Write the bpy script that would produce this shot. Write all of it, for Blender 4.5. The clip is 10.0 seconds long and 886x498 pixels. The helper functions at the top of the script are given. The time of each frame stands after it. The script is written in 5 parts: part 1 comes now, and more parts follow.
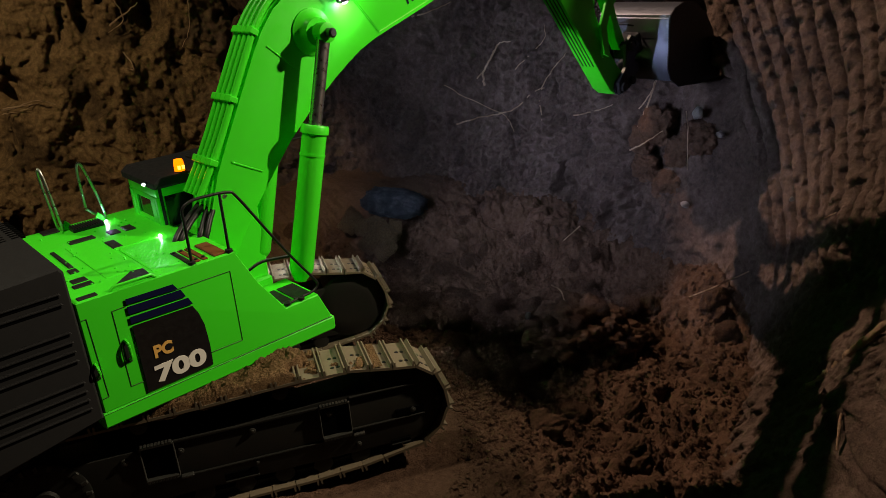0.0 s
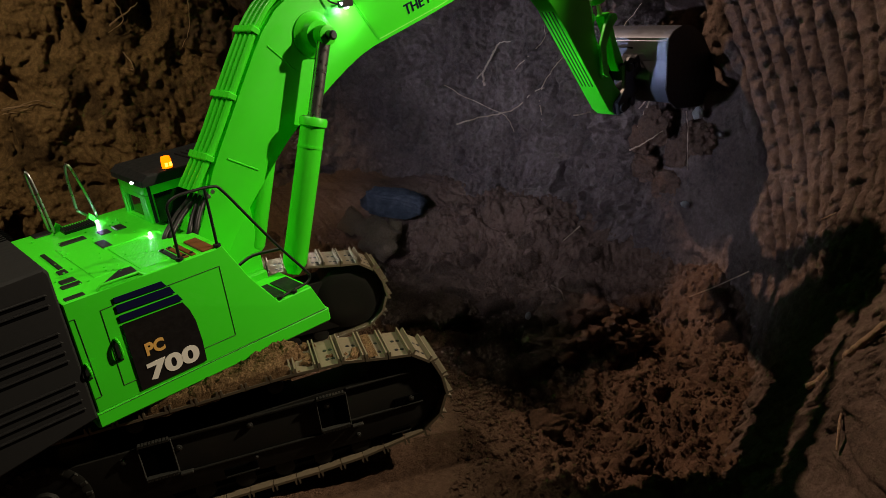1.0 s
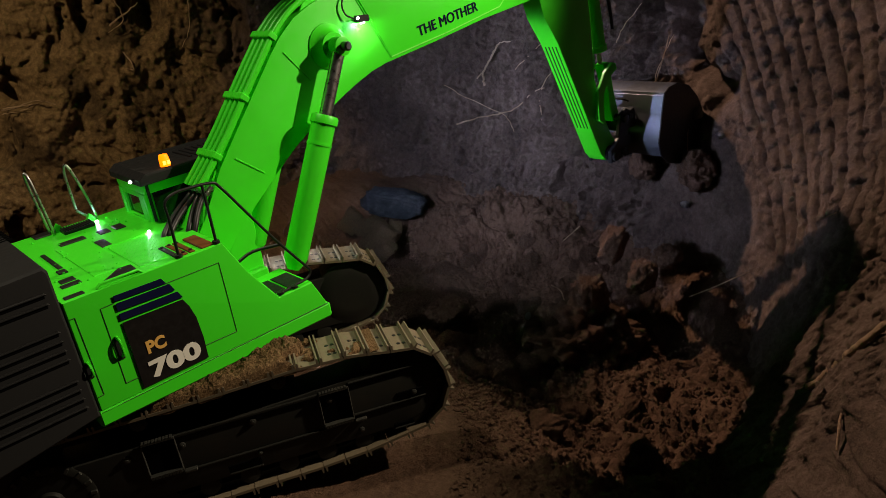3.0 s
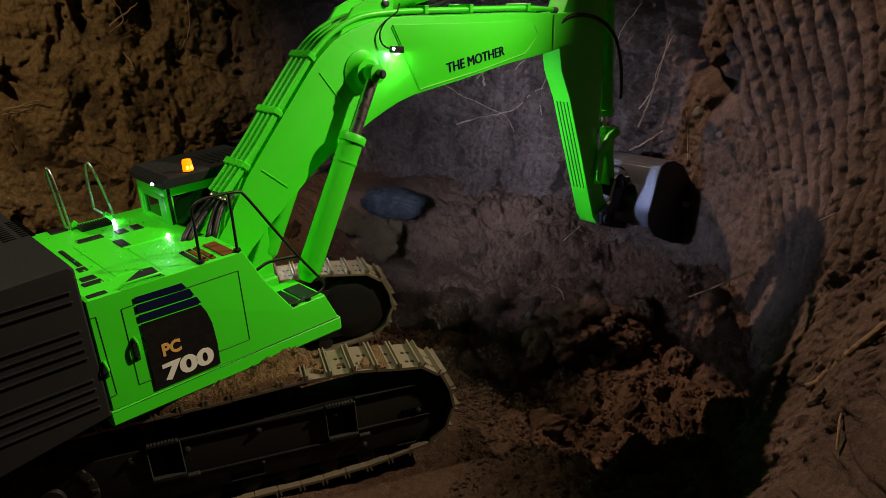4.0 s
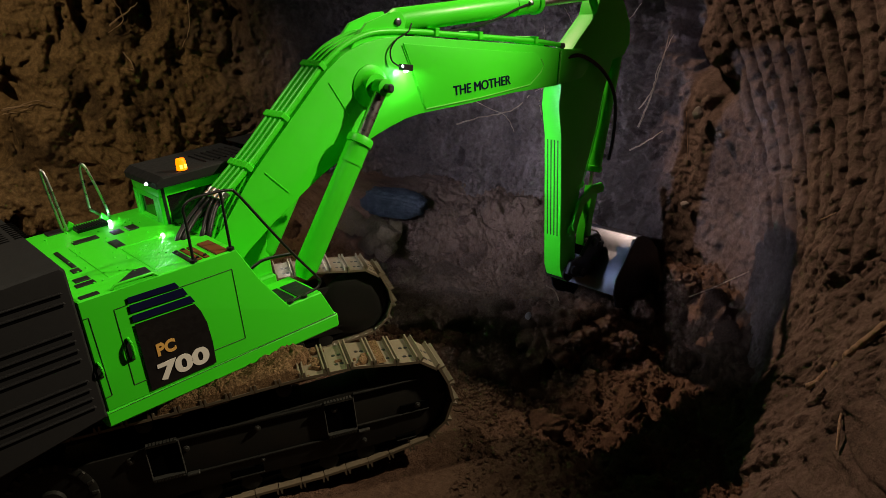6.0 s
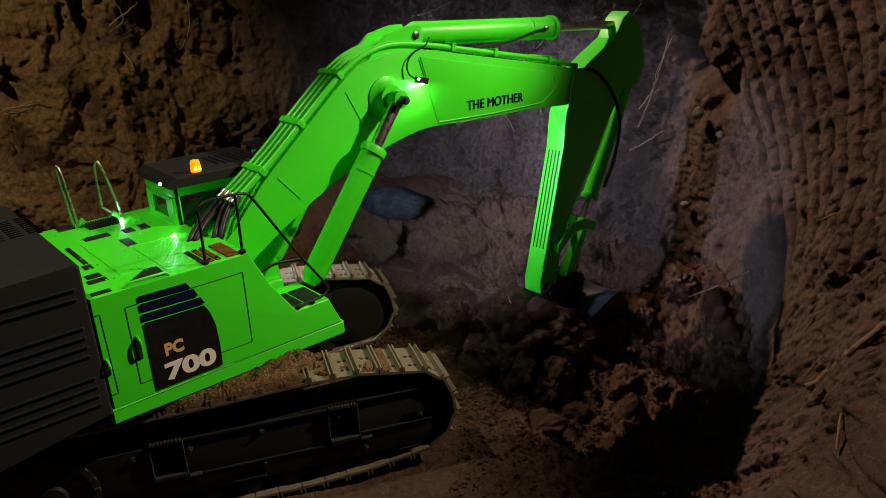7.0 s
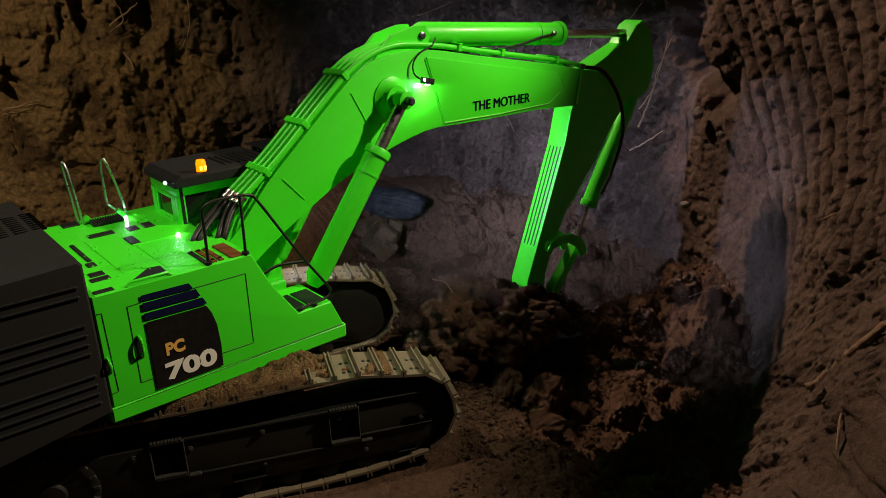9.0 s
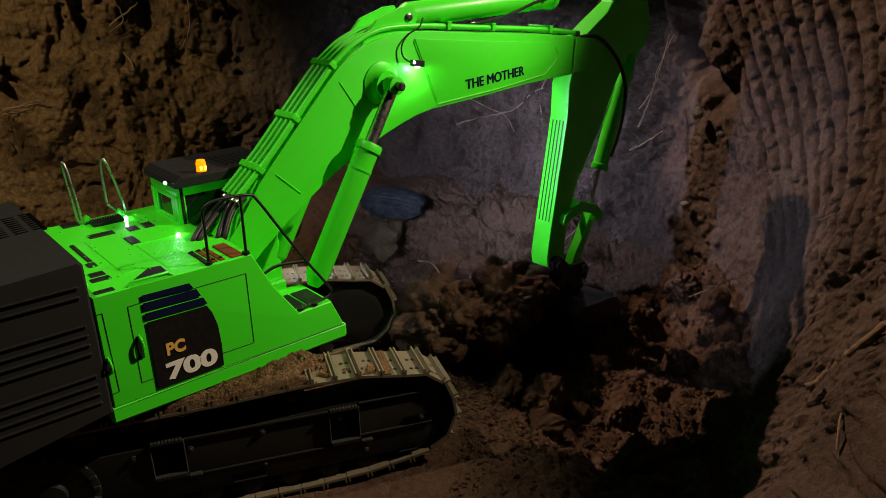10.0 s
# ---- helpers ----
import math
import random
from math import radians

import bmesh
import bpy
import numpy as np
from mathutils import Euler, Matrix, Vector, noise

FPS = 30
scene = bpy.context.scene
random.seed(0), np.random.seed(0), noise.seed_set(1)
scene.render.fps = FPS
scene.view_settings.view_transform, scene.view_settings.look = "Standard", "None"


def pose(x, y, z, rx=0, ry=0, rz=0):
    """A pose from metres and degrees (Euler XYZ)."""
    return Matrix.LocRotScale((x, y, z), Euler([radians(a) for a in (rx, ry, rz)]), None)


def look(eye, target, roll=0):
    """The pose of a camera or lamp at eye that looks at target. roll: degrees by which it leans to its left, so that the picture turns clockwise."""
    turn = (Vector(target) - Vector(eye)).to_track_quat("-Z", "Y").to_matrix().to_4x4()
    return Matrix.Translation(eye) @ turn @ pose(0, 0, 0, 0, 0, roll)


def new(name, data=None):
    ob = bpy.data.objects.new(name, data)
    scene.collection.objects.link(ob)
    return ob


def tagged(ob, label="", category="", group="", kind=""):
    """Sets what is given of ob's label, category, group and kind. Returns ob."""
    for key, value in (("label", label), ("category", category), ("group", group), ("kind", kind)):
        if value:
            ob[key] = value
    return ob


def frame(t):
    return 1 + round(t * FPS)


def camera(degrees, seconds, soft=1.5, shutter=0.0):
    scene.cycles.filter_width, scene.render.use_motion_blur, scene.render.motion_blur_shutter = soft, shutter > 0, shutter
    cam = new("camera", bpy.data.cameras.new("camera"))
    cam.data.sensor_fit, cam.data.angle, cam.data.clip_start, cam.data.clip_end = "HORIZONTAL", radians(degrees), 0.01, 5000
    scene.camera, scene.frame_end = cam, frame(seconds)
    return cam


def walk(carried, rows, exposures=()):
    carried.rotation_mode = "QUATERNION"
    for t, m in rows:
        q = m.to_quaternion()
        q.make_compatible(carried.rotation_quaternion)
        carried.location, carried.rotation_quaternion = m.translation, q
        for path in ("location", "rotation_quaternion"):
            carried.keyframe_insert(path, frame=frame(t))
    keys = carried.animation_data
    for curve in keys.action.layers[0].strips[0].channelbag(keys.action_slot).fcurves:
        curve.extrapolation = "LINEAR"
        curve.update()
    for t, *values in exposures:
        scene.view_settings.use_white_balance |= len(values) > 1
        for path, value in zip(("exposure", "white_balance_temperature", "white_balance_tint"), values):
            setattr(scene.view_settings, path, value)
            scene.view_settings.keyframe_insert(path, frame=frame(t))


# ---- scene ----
# ---- camera and light ----
GROUND = 0.072          # lifts the machine's own heights so that its tracks stand on z = 0
cam = camera(62.2, 10.0, soft=0.65)
CAM = Matrix.Translation((-0.3113, -0.8664, 0.5341 + GROUND)) @ pose(0, 0, 0, 0, 0, -40.213) @ pose(0, 0, 0, 90 - 20.566) @ pose(0, 0, 0, 0, 0, -1.388)
walk(cam, [(0.0, CAM), (10.0, CAM)])
scene.view_settings.exposure = 0.0

world = bpy.data.worlds.new("night")
scene.world = world
world.use_nodes = True
world.node_tree.nodes["Background"].inputs[0].default_value = (0.5, 0.42, 0.4, 1)
world.node_tree.nodes["Background"].inputs[1].default_value = 0.004


def spot(name, eye, target, power, colour, size, angle, blend=0.4):
    data = bpy.data.lights.new(name, "SPOT")
    data.energy, data.color, data.shadow_soft_size = power, colour, size
    data.spot_size, data.spot_blend = radians(angle), blend
    ob = new(name, data)
    ob.matrix_world = look(eye, target)
    return ob


# a site lamp over the far rim that lights the dug side of the pit, a rim lamp that rakes the sandy face behind the machine,
# a mast lamp over the machine's back, and a hand lamp over the near bank, turned on its side
spot("site_lamp", (0.40, 1.60, 2.50), (0.88, -0.63, 0.10), 300.0, (1.0, 0.69, 0.51), 0.02, 26.0, 0.4)
spot("rim_lamp", (-0.75, 0.30, 1.50), (-0.22, 1.04, 0.40), 60.0, (1.0, 0.78, 0.46), 0.02, 59, 0.45)
spot("mast_lamp", (-0.38, 0.14, 1.65), (-0.06, 0.01, 0.30), 38.0, (1.0, 0.88, 0.66), 0.03, 30, 0.5)
spot("hand_lamp", (1.24, -0.95, 1.35), (-0.35, 0.30, 0.30), 128.0, (1.0, 0.82, 0.60), 0.02, 46, 0.6)


# ---- materials ----
def material(name):
    m = bpy.data.materials.new(name)
    m.use_nodes = True
    return m, m.node_tree.nodes, m.node_tree.links, m.node_tree.nodes["Principled BSDF"]


def noise_node(nodes, links, scale, detail=6.0, rough=0.6, coord="Object"):
    tc = nodes.new("ShaderNodeTexCoord")
    n = nodes.new("ShaderNodeTexNoise")
    n.inputs["Scale"].default_value, n.inputs["Detail"].default_value, n.inputs["Roughness"].default_value = scale, detail, rough
    links.new(tc.outputs[coord], n.inputs["Vector"])
    return n


def ramp_node(nodes, links, fac, stops):
    r = nodes.new("ShaderNodeValToRGB")
    els = r.color_ramp.elements
    while len(els) < len(stops):
        els.new(0.5)
    for e, (p, c) in zip(els, stops):
        e.position, e.color = p, (*c, 1)
    links.new(fac, r.inputs[0])
    return r


def bump_node(nodes, links, height, strength, distance, normal=None):
    b = nodes.new("ShaderNodeBump")
    b.inputs["Strength"].default_value, b.inputs["Distance"].default_value = strength, distance
    links.new(height, b.inputs["Height"])
    if normal:
        links.new(normal, b.inputs["Normal"])
    return b


def soil_material(name, dark, mid, light, scale=1.0):
    m, nodes, links, p = material(name)
    a = noise_node(nodes, links, 7.0 * scale, 8, 0.62)
    b = noise_node(nodes, links, 120.0 * scale, 6, 0.7)
    mix = nodes.new("ShaderNodeMath")
    mix.operation = "MULTIPLY_ADD"
    links.new(b.outputs[0], mix.inputs[0])
    mix.inputs[1].default_value = 0.45
    half = nodes.new("ShaderNodeMath")
    half.operation = "MULTIPLY"
    half.inputs[1].default_value = 0.6
    links.new(a.outputs[0], half.inputs[0])
    links.new(half.outputs[0], mix.inputs[2])
    r = ramp_node(nodes, links, mix.outputs[0], [(0.3, dark), (0.52, mid), (0.72, light)])
    links.new(r.outputs[0], p.inputs["Base Color"])
    p.inputs["Roughness"].default_value = 0.95
    p.inputs["Specular IOR Level"].default_value = 0.15
    c = noise_node(nodes, links, 420.0 * scale, 4, 0.7)
    b1 = bump_node(nodes, links, b.outputs[0], 1.0, 0.009)
    b2 = bump_node(nodes, links, c.outputs[0], 0.8, 0.002, b1.outputs[0])
    links.new(b2.outputs[0], p.inputs["Normal"])
    return m


def paint_material(name, colour, rough=0.32, dirt=0.25, coat=0.3, metallic=0.0, dirt_colour=(0.09, 0.06, 0.035), gloss=0.5):
    m, nodes, links, p = material(name)
    a = noise_node(nodes, links, 14.0, 7, 0.65)
    b = noise_node(nodes, links, 160.0, 4, 0.6)
    r = ramp_node(nodes, links, a.outputs[0], [(0.5, (0, 0, 0)), (0.78, (dirt, dirt, dirt))])
    mixc = nodes.new("ShaderNodeMix")
    mixc.data_type = "RGBA"
    links.new(r.outputs[0], mixc.inputs[0])
    mixc.inputs[6].default_value = (*colour, 1)
    mixc.inputs[7].default_value = (*dirt_colour, 1)
    links.new(mixc.outputs[2], p.inputs["Base Color"])
    rr = ramp_node(nodes, links, b.outputs[0], [(0.3, (rough * 0.8,) * 3), (0.7, (rough * 1.25,) * 3)])
    links.new(rr.outputs[0], p.inputs["Roughness"])
    p.inputs["Metallic"].default_value = metallic
    p.inputs["Specular IOR Level"].default_value = gloss
    p.inputs["Coat Weight"].default_value = coat
    p.inputs["Coat Roughness"].default_value = 0.15
    bb = bump_node(nodes, links, b.outputs[0], 0.06, 0.0006)
    links.new(bb.outputs[0], p.inputs["Normal"])
    return m


def glow_material(name, colour, strength):
    m, nodes, links, p = material(name)
    p.inputs["Base Color"].default_value = (*colour, 1)
    p.inputs["Emission Color"].default_value = (*colour, 1)
    p.inputs["Emission Strength"].default_value = strength
    return m


SOIL = soil_material("dug_soil", (0.045, 0.026, 0.017), (0.12, 0.068, 0.042), (0.2, 0.12, 0.078))
WALL_SOIL = soil_material("cut_soil", (0.030, 0.020, 0.016), (0.115, 0.079, 0.062), (0.21, 0.15, 0.12), 0.9)


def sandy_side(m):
    """Lets the cut soil pass into sandier soil, with overhang shade painted as dark pockets, towards the far side of
    the pit.
    """
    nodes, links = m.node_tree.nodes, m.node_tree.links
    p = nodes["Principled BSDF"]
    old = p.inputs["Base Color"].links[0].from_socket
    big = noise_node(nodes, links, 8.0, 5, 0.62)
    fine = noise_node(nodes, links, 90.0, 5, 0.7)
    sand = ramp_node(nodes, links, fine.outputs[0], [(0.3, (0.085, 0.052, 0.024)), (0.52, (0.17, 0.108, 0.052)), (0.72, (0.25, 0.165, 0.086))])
    # noise picks the pockets where relief shadow is darkened into the sand colour
    pocket_shade = ramp_node(nodes, links, big.outputs[0], [(0.52, (0.0, 0.0, 0.0)), (0.62, (0.6, 0.6, 0.6))])
    shaded_sand = nodes.new("ShaderNodeMix")
    shaded_sand.data_type = "RGBA"
    links.new(pocket_shade.outputs[0], shaded_sand.inputs[0])
    links.new(sand.outputs[0], shaded_sand.inputs[6])
    shaded_sand.inputs[7].default_value = (0.022, 0.014, 0.009, 1)
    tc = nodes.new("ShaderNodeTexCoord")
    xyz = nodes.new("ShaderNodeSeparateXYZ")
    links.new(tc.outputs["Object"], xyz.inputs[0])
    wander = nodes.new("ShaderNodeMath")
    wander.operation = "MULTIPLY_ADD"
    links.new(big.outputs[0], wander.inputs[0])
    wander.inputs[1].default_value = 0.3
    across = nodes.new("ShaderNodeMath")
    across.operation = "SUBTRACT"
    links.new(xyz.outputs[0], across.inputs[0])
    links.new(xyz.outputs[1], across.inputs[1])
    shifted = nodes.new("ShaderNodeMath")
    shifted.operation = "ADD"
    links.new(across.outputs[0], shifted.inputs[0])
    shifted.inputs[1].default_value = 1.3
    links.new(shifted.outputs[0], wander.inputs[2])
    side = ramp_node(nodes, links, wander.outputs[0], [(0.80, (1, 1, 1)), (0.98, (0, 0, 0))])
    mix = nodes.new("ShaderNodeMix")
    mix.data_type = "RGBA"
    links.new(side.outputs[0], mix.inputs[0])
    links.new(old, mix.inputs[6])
    links.new(shaded_sand.outputs[2], mix.inputs[7])
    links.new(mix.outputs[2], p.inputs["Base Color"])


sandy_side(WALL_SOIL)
SAND = soil_material("sandy_soil", (0.06, 0.037, 0.018), (0.17, 0.11, 0.055), (0.27, 0.185, 0.1))
TRACK_SOIL = soil_material("dry_track_soil", (0.08, 0.046, 0.02), (0.21, 0.125, 0.058), (0.31, 0.195, 0.10), 2.0)
GREEN = paint_material("lime_green_paint", (0.052, 0.80, 0.016), 0.4, 0.03, 0.06, gloss=0.35)
# lighter green for weld edges: the light they catch, put into the paint
EDGE_GLINT = paint_material("edge_glint_green", (0.22, 0.9, 0.12), 0.3, 0.02, 0.3)
CHARCOAL = paint_material("charcoal_paint", (0.020, 0.0203, 0.0206), 0.45, 0.02, 0.0, gloss=0.10)
BLACK = paint_material("black_rubber_and_plastic", (0.012, 0.012, 0.013), 0.42, 0.08, 0.0, gloss=0.3)
FRAME = paint_material("dusty_black_frame", (0.017, 0.0176, 0.0155), 0.42, 0.10, 0.0, gloss=0.2)
STEEL = paint_material("scraped_steel", (0.14, 0.15, 0.175), 0.38, 0.15, 0.0, 1.0)
BUCKET = paint_material("dark_scraped_bucket_steel", (0.15, 0.16, 0.19), 0.36, 0.0, 0.0, 0.75)
CHROME = paint_material("chrome", (0.62, 0.62, 0.62), 0.30, 0.05, 0.0, 1.0)
SHOE = paint_material("worn_track_steel", (0.16, 0.13, 0.085), 0.5, 0.9, 0.0, 0.0, (0.20, 0.135, 0.07))
NAVY = paint_material("navy_decal", (0.006, 0.008, 0.040), 0.5, 0.03, 0.0, gloss=0.07)
DECAL = paint_material("black_decal", (0.008, 0.007, 0.007), 0.5, 0.05, 0.0, gloss=0.2)
WHITE = paint_material("white_lettering", (0.75, 0.74, 0.66), 0.5, 0.05)
GOLD = paint_material("gold_lettering", (0.72, 0.42, 0.10), 0.5, 0.05)
GLASS = paint_material("dark_tinted_glass", (0.006, 0.008, 0.007), 0.08, 0.1, 0.6)
ORANGE = paint_material("rusty_orange_grille", (0.15, 0.048, 0.012), 0.6, 0.4, 0.0, gloss=0.2)
ROOT = soil_material("dry_root_bark", (0.17, 0.11, 0.07), (0.40, 0.27, 0.175), (0.58, 0.43, 0.30), 3.0)
AMBER = glow_material("amber_beacon_glow", (1.0, 0.17, 0.0), 2.6)
AMBER_CORE = glow_material("amber_bulb_glow", (1.0, 0.36, 0.04), 4.5)
LED = glow_material("white_led_glow", (0.58, 0.66, 1.0), 17000.0)
LED_SOFT = glow_material("white_led_marker", (0.8, 0.9, 1.0), 30.0)
LED_BOOM = glow_material("white_led_spot", (0.75, 0.9, 1.0), 430.0)
# glow of the added lamp that brightens the far track
LED_FILL = glow_material("white_led_track_fill", (0.85, 0.92, 1.0), 6500.0)


# ---- mesh helpers ----
def part(name, bm, mat, parent=None, label=""):
    """Links a bmesh as one mesh object under parent."""
    me = bpy.data.meshes.new(name)
    bm.to_mesh(me)
    bm.free()
    me.materials.append(mat)
    ob = new(name, me)
    ob.parent = parent
    if label:
        ob["label"] = label
    return ob


def smooth(ob, angle=40):
    ob.data.set_sharp_from_angle(angle=radians(angle))
    for f in ob.data.polygons:
        f.use_smooth = True
    return ob


def box(bm, x0, x1, y0, y1, z0, z1, bev=0.0, seg=1):
    vs = [bm.verts.new((x, y, z)) for x in (x0, x1) for y in (y0, y1) for z in (z0, z1)]
    fs = [bm.faces.new([vs[i] for i in q]) for q in ((0, 1, 3, 2), (4, 6, 7, 5), (0, 4, 5, 1), (2, 3, 7, 6), (0, 2, 6, 4), (1, 5, 7, 3))]
    if bev:
        es = list({e for f in fs for e in f.edges})
        bmesh.ops.bevel(bm, geom=es, offset=bev, segments=seg, profile=0.6, affect="EDGES")
    return vs


def slab(bm, outline, y0, y1, bev=0.0, seg=1):
    """Extrudes an outline of (x, z) points from y0 to y1."""
    n = len(outline)
    a = [bm.verts.new((x, y0, z)) for x, z in outline]
    b = [bm.verts.new((x, y1, z)) for x, z in outline]
    fs = [bm.faces.new(a), bm.faces.new(b[::-1])]
    for i in range(n):
        fs.append(bm.faces.new((a[i], b[i], b[(i + 1) % n], a[(i + 1) % n])))
    bmesh.ops.recalc_face_normals(bm, faces=fs)
    if bev:
        es = {e for e in fs[0].edges} | {e for e in fs[1].edges}
        bmesh.ops.bevel(bm, geom=list(es), offset=bev, segments=seg, profile=0.6, affect="EDGES")


def tube(bm, points, radius, sides=8, caps=True):
    """A round tube along points; radius is one number or one per point."""
    pts = [Vector(p) for p in points]
    rad = [radius] * len(pts) if isinstance(radius, (int, float)) else radius
    rings, up = [], Vector((0.13, 0.31, 0.94))
    for i, p in enumerate(pts):
        d = (pts[min(i + 1, len(pts) - 1)] - pts[max(i - 1, 0)]).normalized()
        u = d.cross(up)
        u = u.normalized() if u.length > 1e-4 else d.orthogonal().normalized()
        w = d.cross(u)
        rings.append([bm.verts.new(p + rad[i] * (math.cos(a) * u + math.sin(a) * w)) for a in (2 * math.pi * k / sides for k in range(sides))])
    for r, q in zip(rings, rings[1:]):
        for k in range(sides):
            bm.faces.new((r[k], r[(k + 1) % sides], q[(k + 1) % sides], q[k]))
    if caps:
        bm.faces.new(rings[0][::-1])
        bm.faces.new(rings[-1])


def turned(bm, axis0, axis1, profile, sides=24):
    """A turned body: (distance along the axis, radius) pairs."""
    a = Vector(axis0)
    d = (Vector(axis1) - a).normalized()
    u = d.orthogonal().normalized()
    w = d.cross(u)
    rings = [[bm.verts.new(a + d * s + max(r, 1e-4) * (math.cos(t) * u + math.sin(t) * w)) for t in (2 * math.pi * k / sides for k in range(sides))] for s, r in profile]
    for r, q in zip(rings, rings[1:]):
        for k in range(sides):
            bm.faces.new((r[k], r[(k + 1) % sides], q[(k + 1) % sides], q[k]))
    bm.faces.new(rings[0][::-1])
    bm.faces.new(rings[-1])


def bend(points, steps=6):
    """A smooth line through points."""
    p = [Vector(q) for q in points]
    p = [p[0] * 2 - p[1]] + p + [p[-1] * 2 - p[-2]]
    out = []
    for i in range(1, len(p) - 2):
        for k in range(steps):
            t = k / steps
            out.append(0.5 * ((2 * p[i]) + (p[i + 1] - p[i - 1]) * t + (2 * p[i - 1] - 5 * p[i] + 4 * p[i + 1] - p[i + 2]) * t * t
                              + (3 * p[i] - p[i - 1] - 3 * p[i + 1] + p[i + 2]) * t ** 3))
    return out + [p[-2]]


def lettering(name, text, size, mat, parent, m, extrude=0.0004, squeeze=1.0, bold=0.018):
    cu = bpy.data.curves.new(name, "FONT")
    cu.body, cu.size, cu.extrude = text, size, extrude
    cu.offset = size * bold
    tmp = bpy.data.objects.new(name, cu)
    scene.collection.objects.link(tmp)
    bpy.context.view_layer.update()
    me = bpy.data.meshes.new_from_object(tmp.evaluated_get(bpy.context.evaluated_depsgraph_get()))
    bpy.data.objects.remove(tmp)
    me.materials.clear()
    me.materials.append(mat)
    me.transform(m @ Matrix.Diagonal((squeeze, 1, 1, 1)))
    ob = new(name, me)
    ob.parent = parent
    return ob


# ---- earth ----
def lattice(ix, iy, iz, seed):
    n = (ix * 374761393 + iy * 668265263 + iz * 2147483647 + seed * 1274126177) & 0xFFFFFFFF
    n = ((n ^ (n >> 13)) * 1274126177) & 0xFFFFFFFF
    n = ((n ^ (n >> 16)) * 2246822519) & 0xFFFFFFFF
    return ((n ^ (n >> 15)) & 0xFFFF) / 32767.5 - 1.0


def grain(p, scale, seed=0):
    """Smooth noise between -1 and 1 at an array of places."""
    q = p * scale
    i = np.floor(q).astype(np.int64)
    f = q - i
    u = f * f * f * (f * (f * 6 - 15) + 10)
    out = 0.0
    for dx in (0, 1):
        for dy in (0, 1):
            for dz in (0, 1):
                w = (u[:, 0] if dx else 1 - u[:, 0]) * (u[:, 1] if dy else 1 - u[:, 1]) * (u[:, 2] if dz else 1 - u[:, 2])
                out = out + w * lattice(i[:, 0] + dx, i[:, 1] + dy, i[:, 2] + dz, seed)
    return out


def layers(p, scale, n, gain=0.5, seed=0, ridged=False):
    out, amp = 0.0, 1.0
    for k in range(n):
        g = grain(p + 17.3 * k, scale * 2 ** k, seed + k)
        out = out + amp * ((0.5 - np.abs(g)) * 2 if ridged else g)
        amp *= gain
    return out


def lumps(p, scale, seed=0):
    """Distance to the nearest of scattered centres, in cells: round clods."""
    q = p * scale
    i = np.floor(q).astype(np.int64)
    best = np.full(len(p), 9.0)
    for dx in (-1, 0, 1):
        for dy in (-1, 0, 1):
            for dz in (-1, 0, 1):
                c = [i[:, 0] + dx, i[:, 1] + dy, i[:, 2] + dz]
                d = 0.0
                for a in range(3):
                    d = d + (c[a] + 0.5 + 0.42 * lattice(c[0], c[1], c[2], seed + a * 7) - q[:, a]) ** 2
                best = np.minimum(best, d)
    return np.sqrt(best)


def domes(p, scale, seed=0, width=0.62):
    """Round caps on scattered centres, between 0 and 1, with creases between them."""
    return np.sqrt(np.clip(1 - (lumps(p, scale, seed) / width) ** 2, 0, 1))


def sheet(name, co, nu, nv, mat):
    """A sheet of nu x nv points."""
    k = np.arange(nu * nv).reshape(nu, nv)
    quads = np.stack([k[:-1, :-1], k[1:, :-1], k[1:, 1:], k[:-1, 1:]], -1).reshape(-1, 4)
    me = bpy.data.meshes.new(name)
    me.vertices.add(len(co))
    me.vertices.foreach_set("co", co.astype(np.float32).ravel())
    me.loops.add(quads.size)
    me.loops.foreach_set("vertex_index", quads.astype(np.int32).ravel())
    me.polygons.add(len(quads))
    me.polygons.foreach_set("loop_start", np.arange(0, quads.size, 4, dtype=np.int32))
    me.polygons.foreach_set("use_smooth", np.ones(len(quads), dtype=bool))
    me.update(calc_edges=True)
    me.materials.append(mat)
    return new(name, me)


def step(x, a, b):
    t = np.clip((x - a) / (b - a), 0, 1)
    return t * t * (3 - 2 * t)


def floor_height(x, y):
    """The pit's floor: level under the machine, dug lower before it, rising to the foot of the face."""
    r = np.hypot(x, y)
    az = np.degrees(np.arctan2(y, x))
    trench = -0.06 * step(r, 0.36, 0.60) * step(az, -75, -40) * (1 - step(az, 95, 130))
    toe = 0.10 * step(r, 0.85, 1.15) * step(az, -60, -20) * (1 - step(az, 60, 90))
    return trench + toe


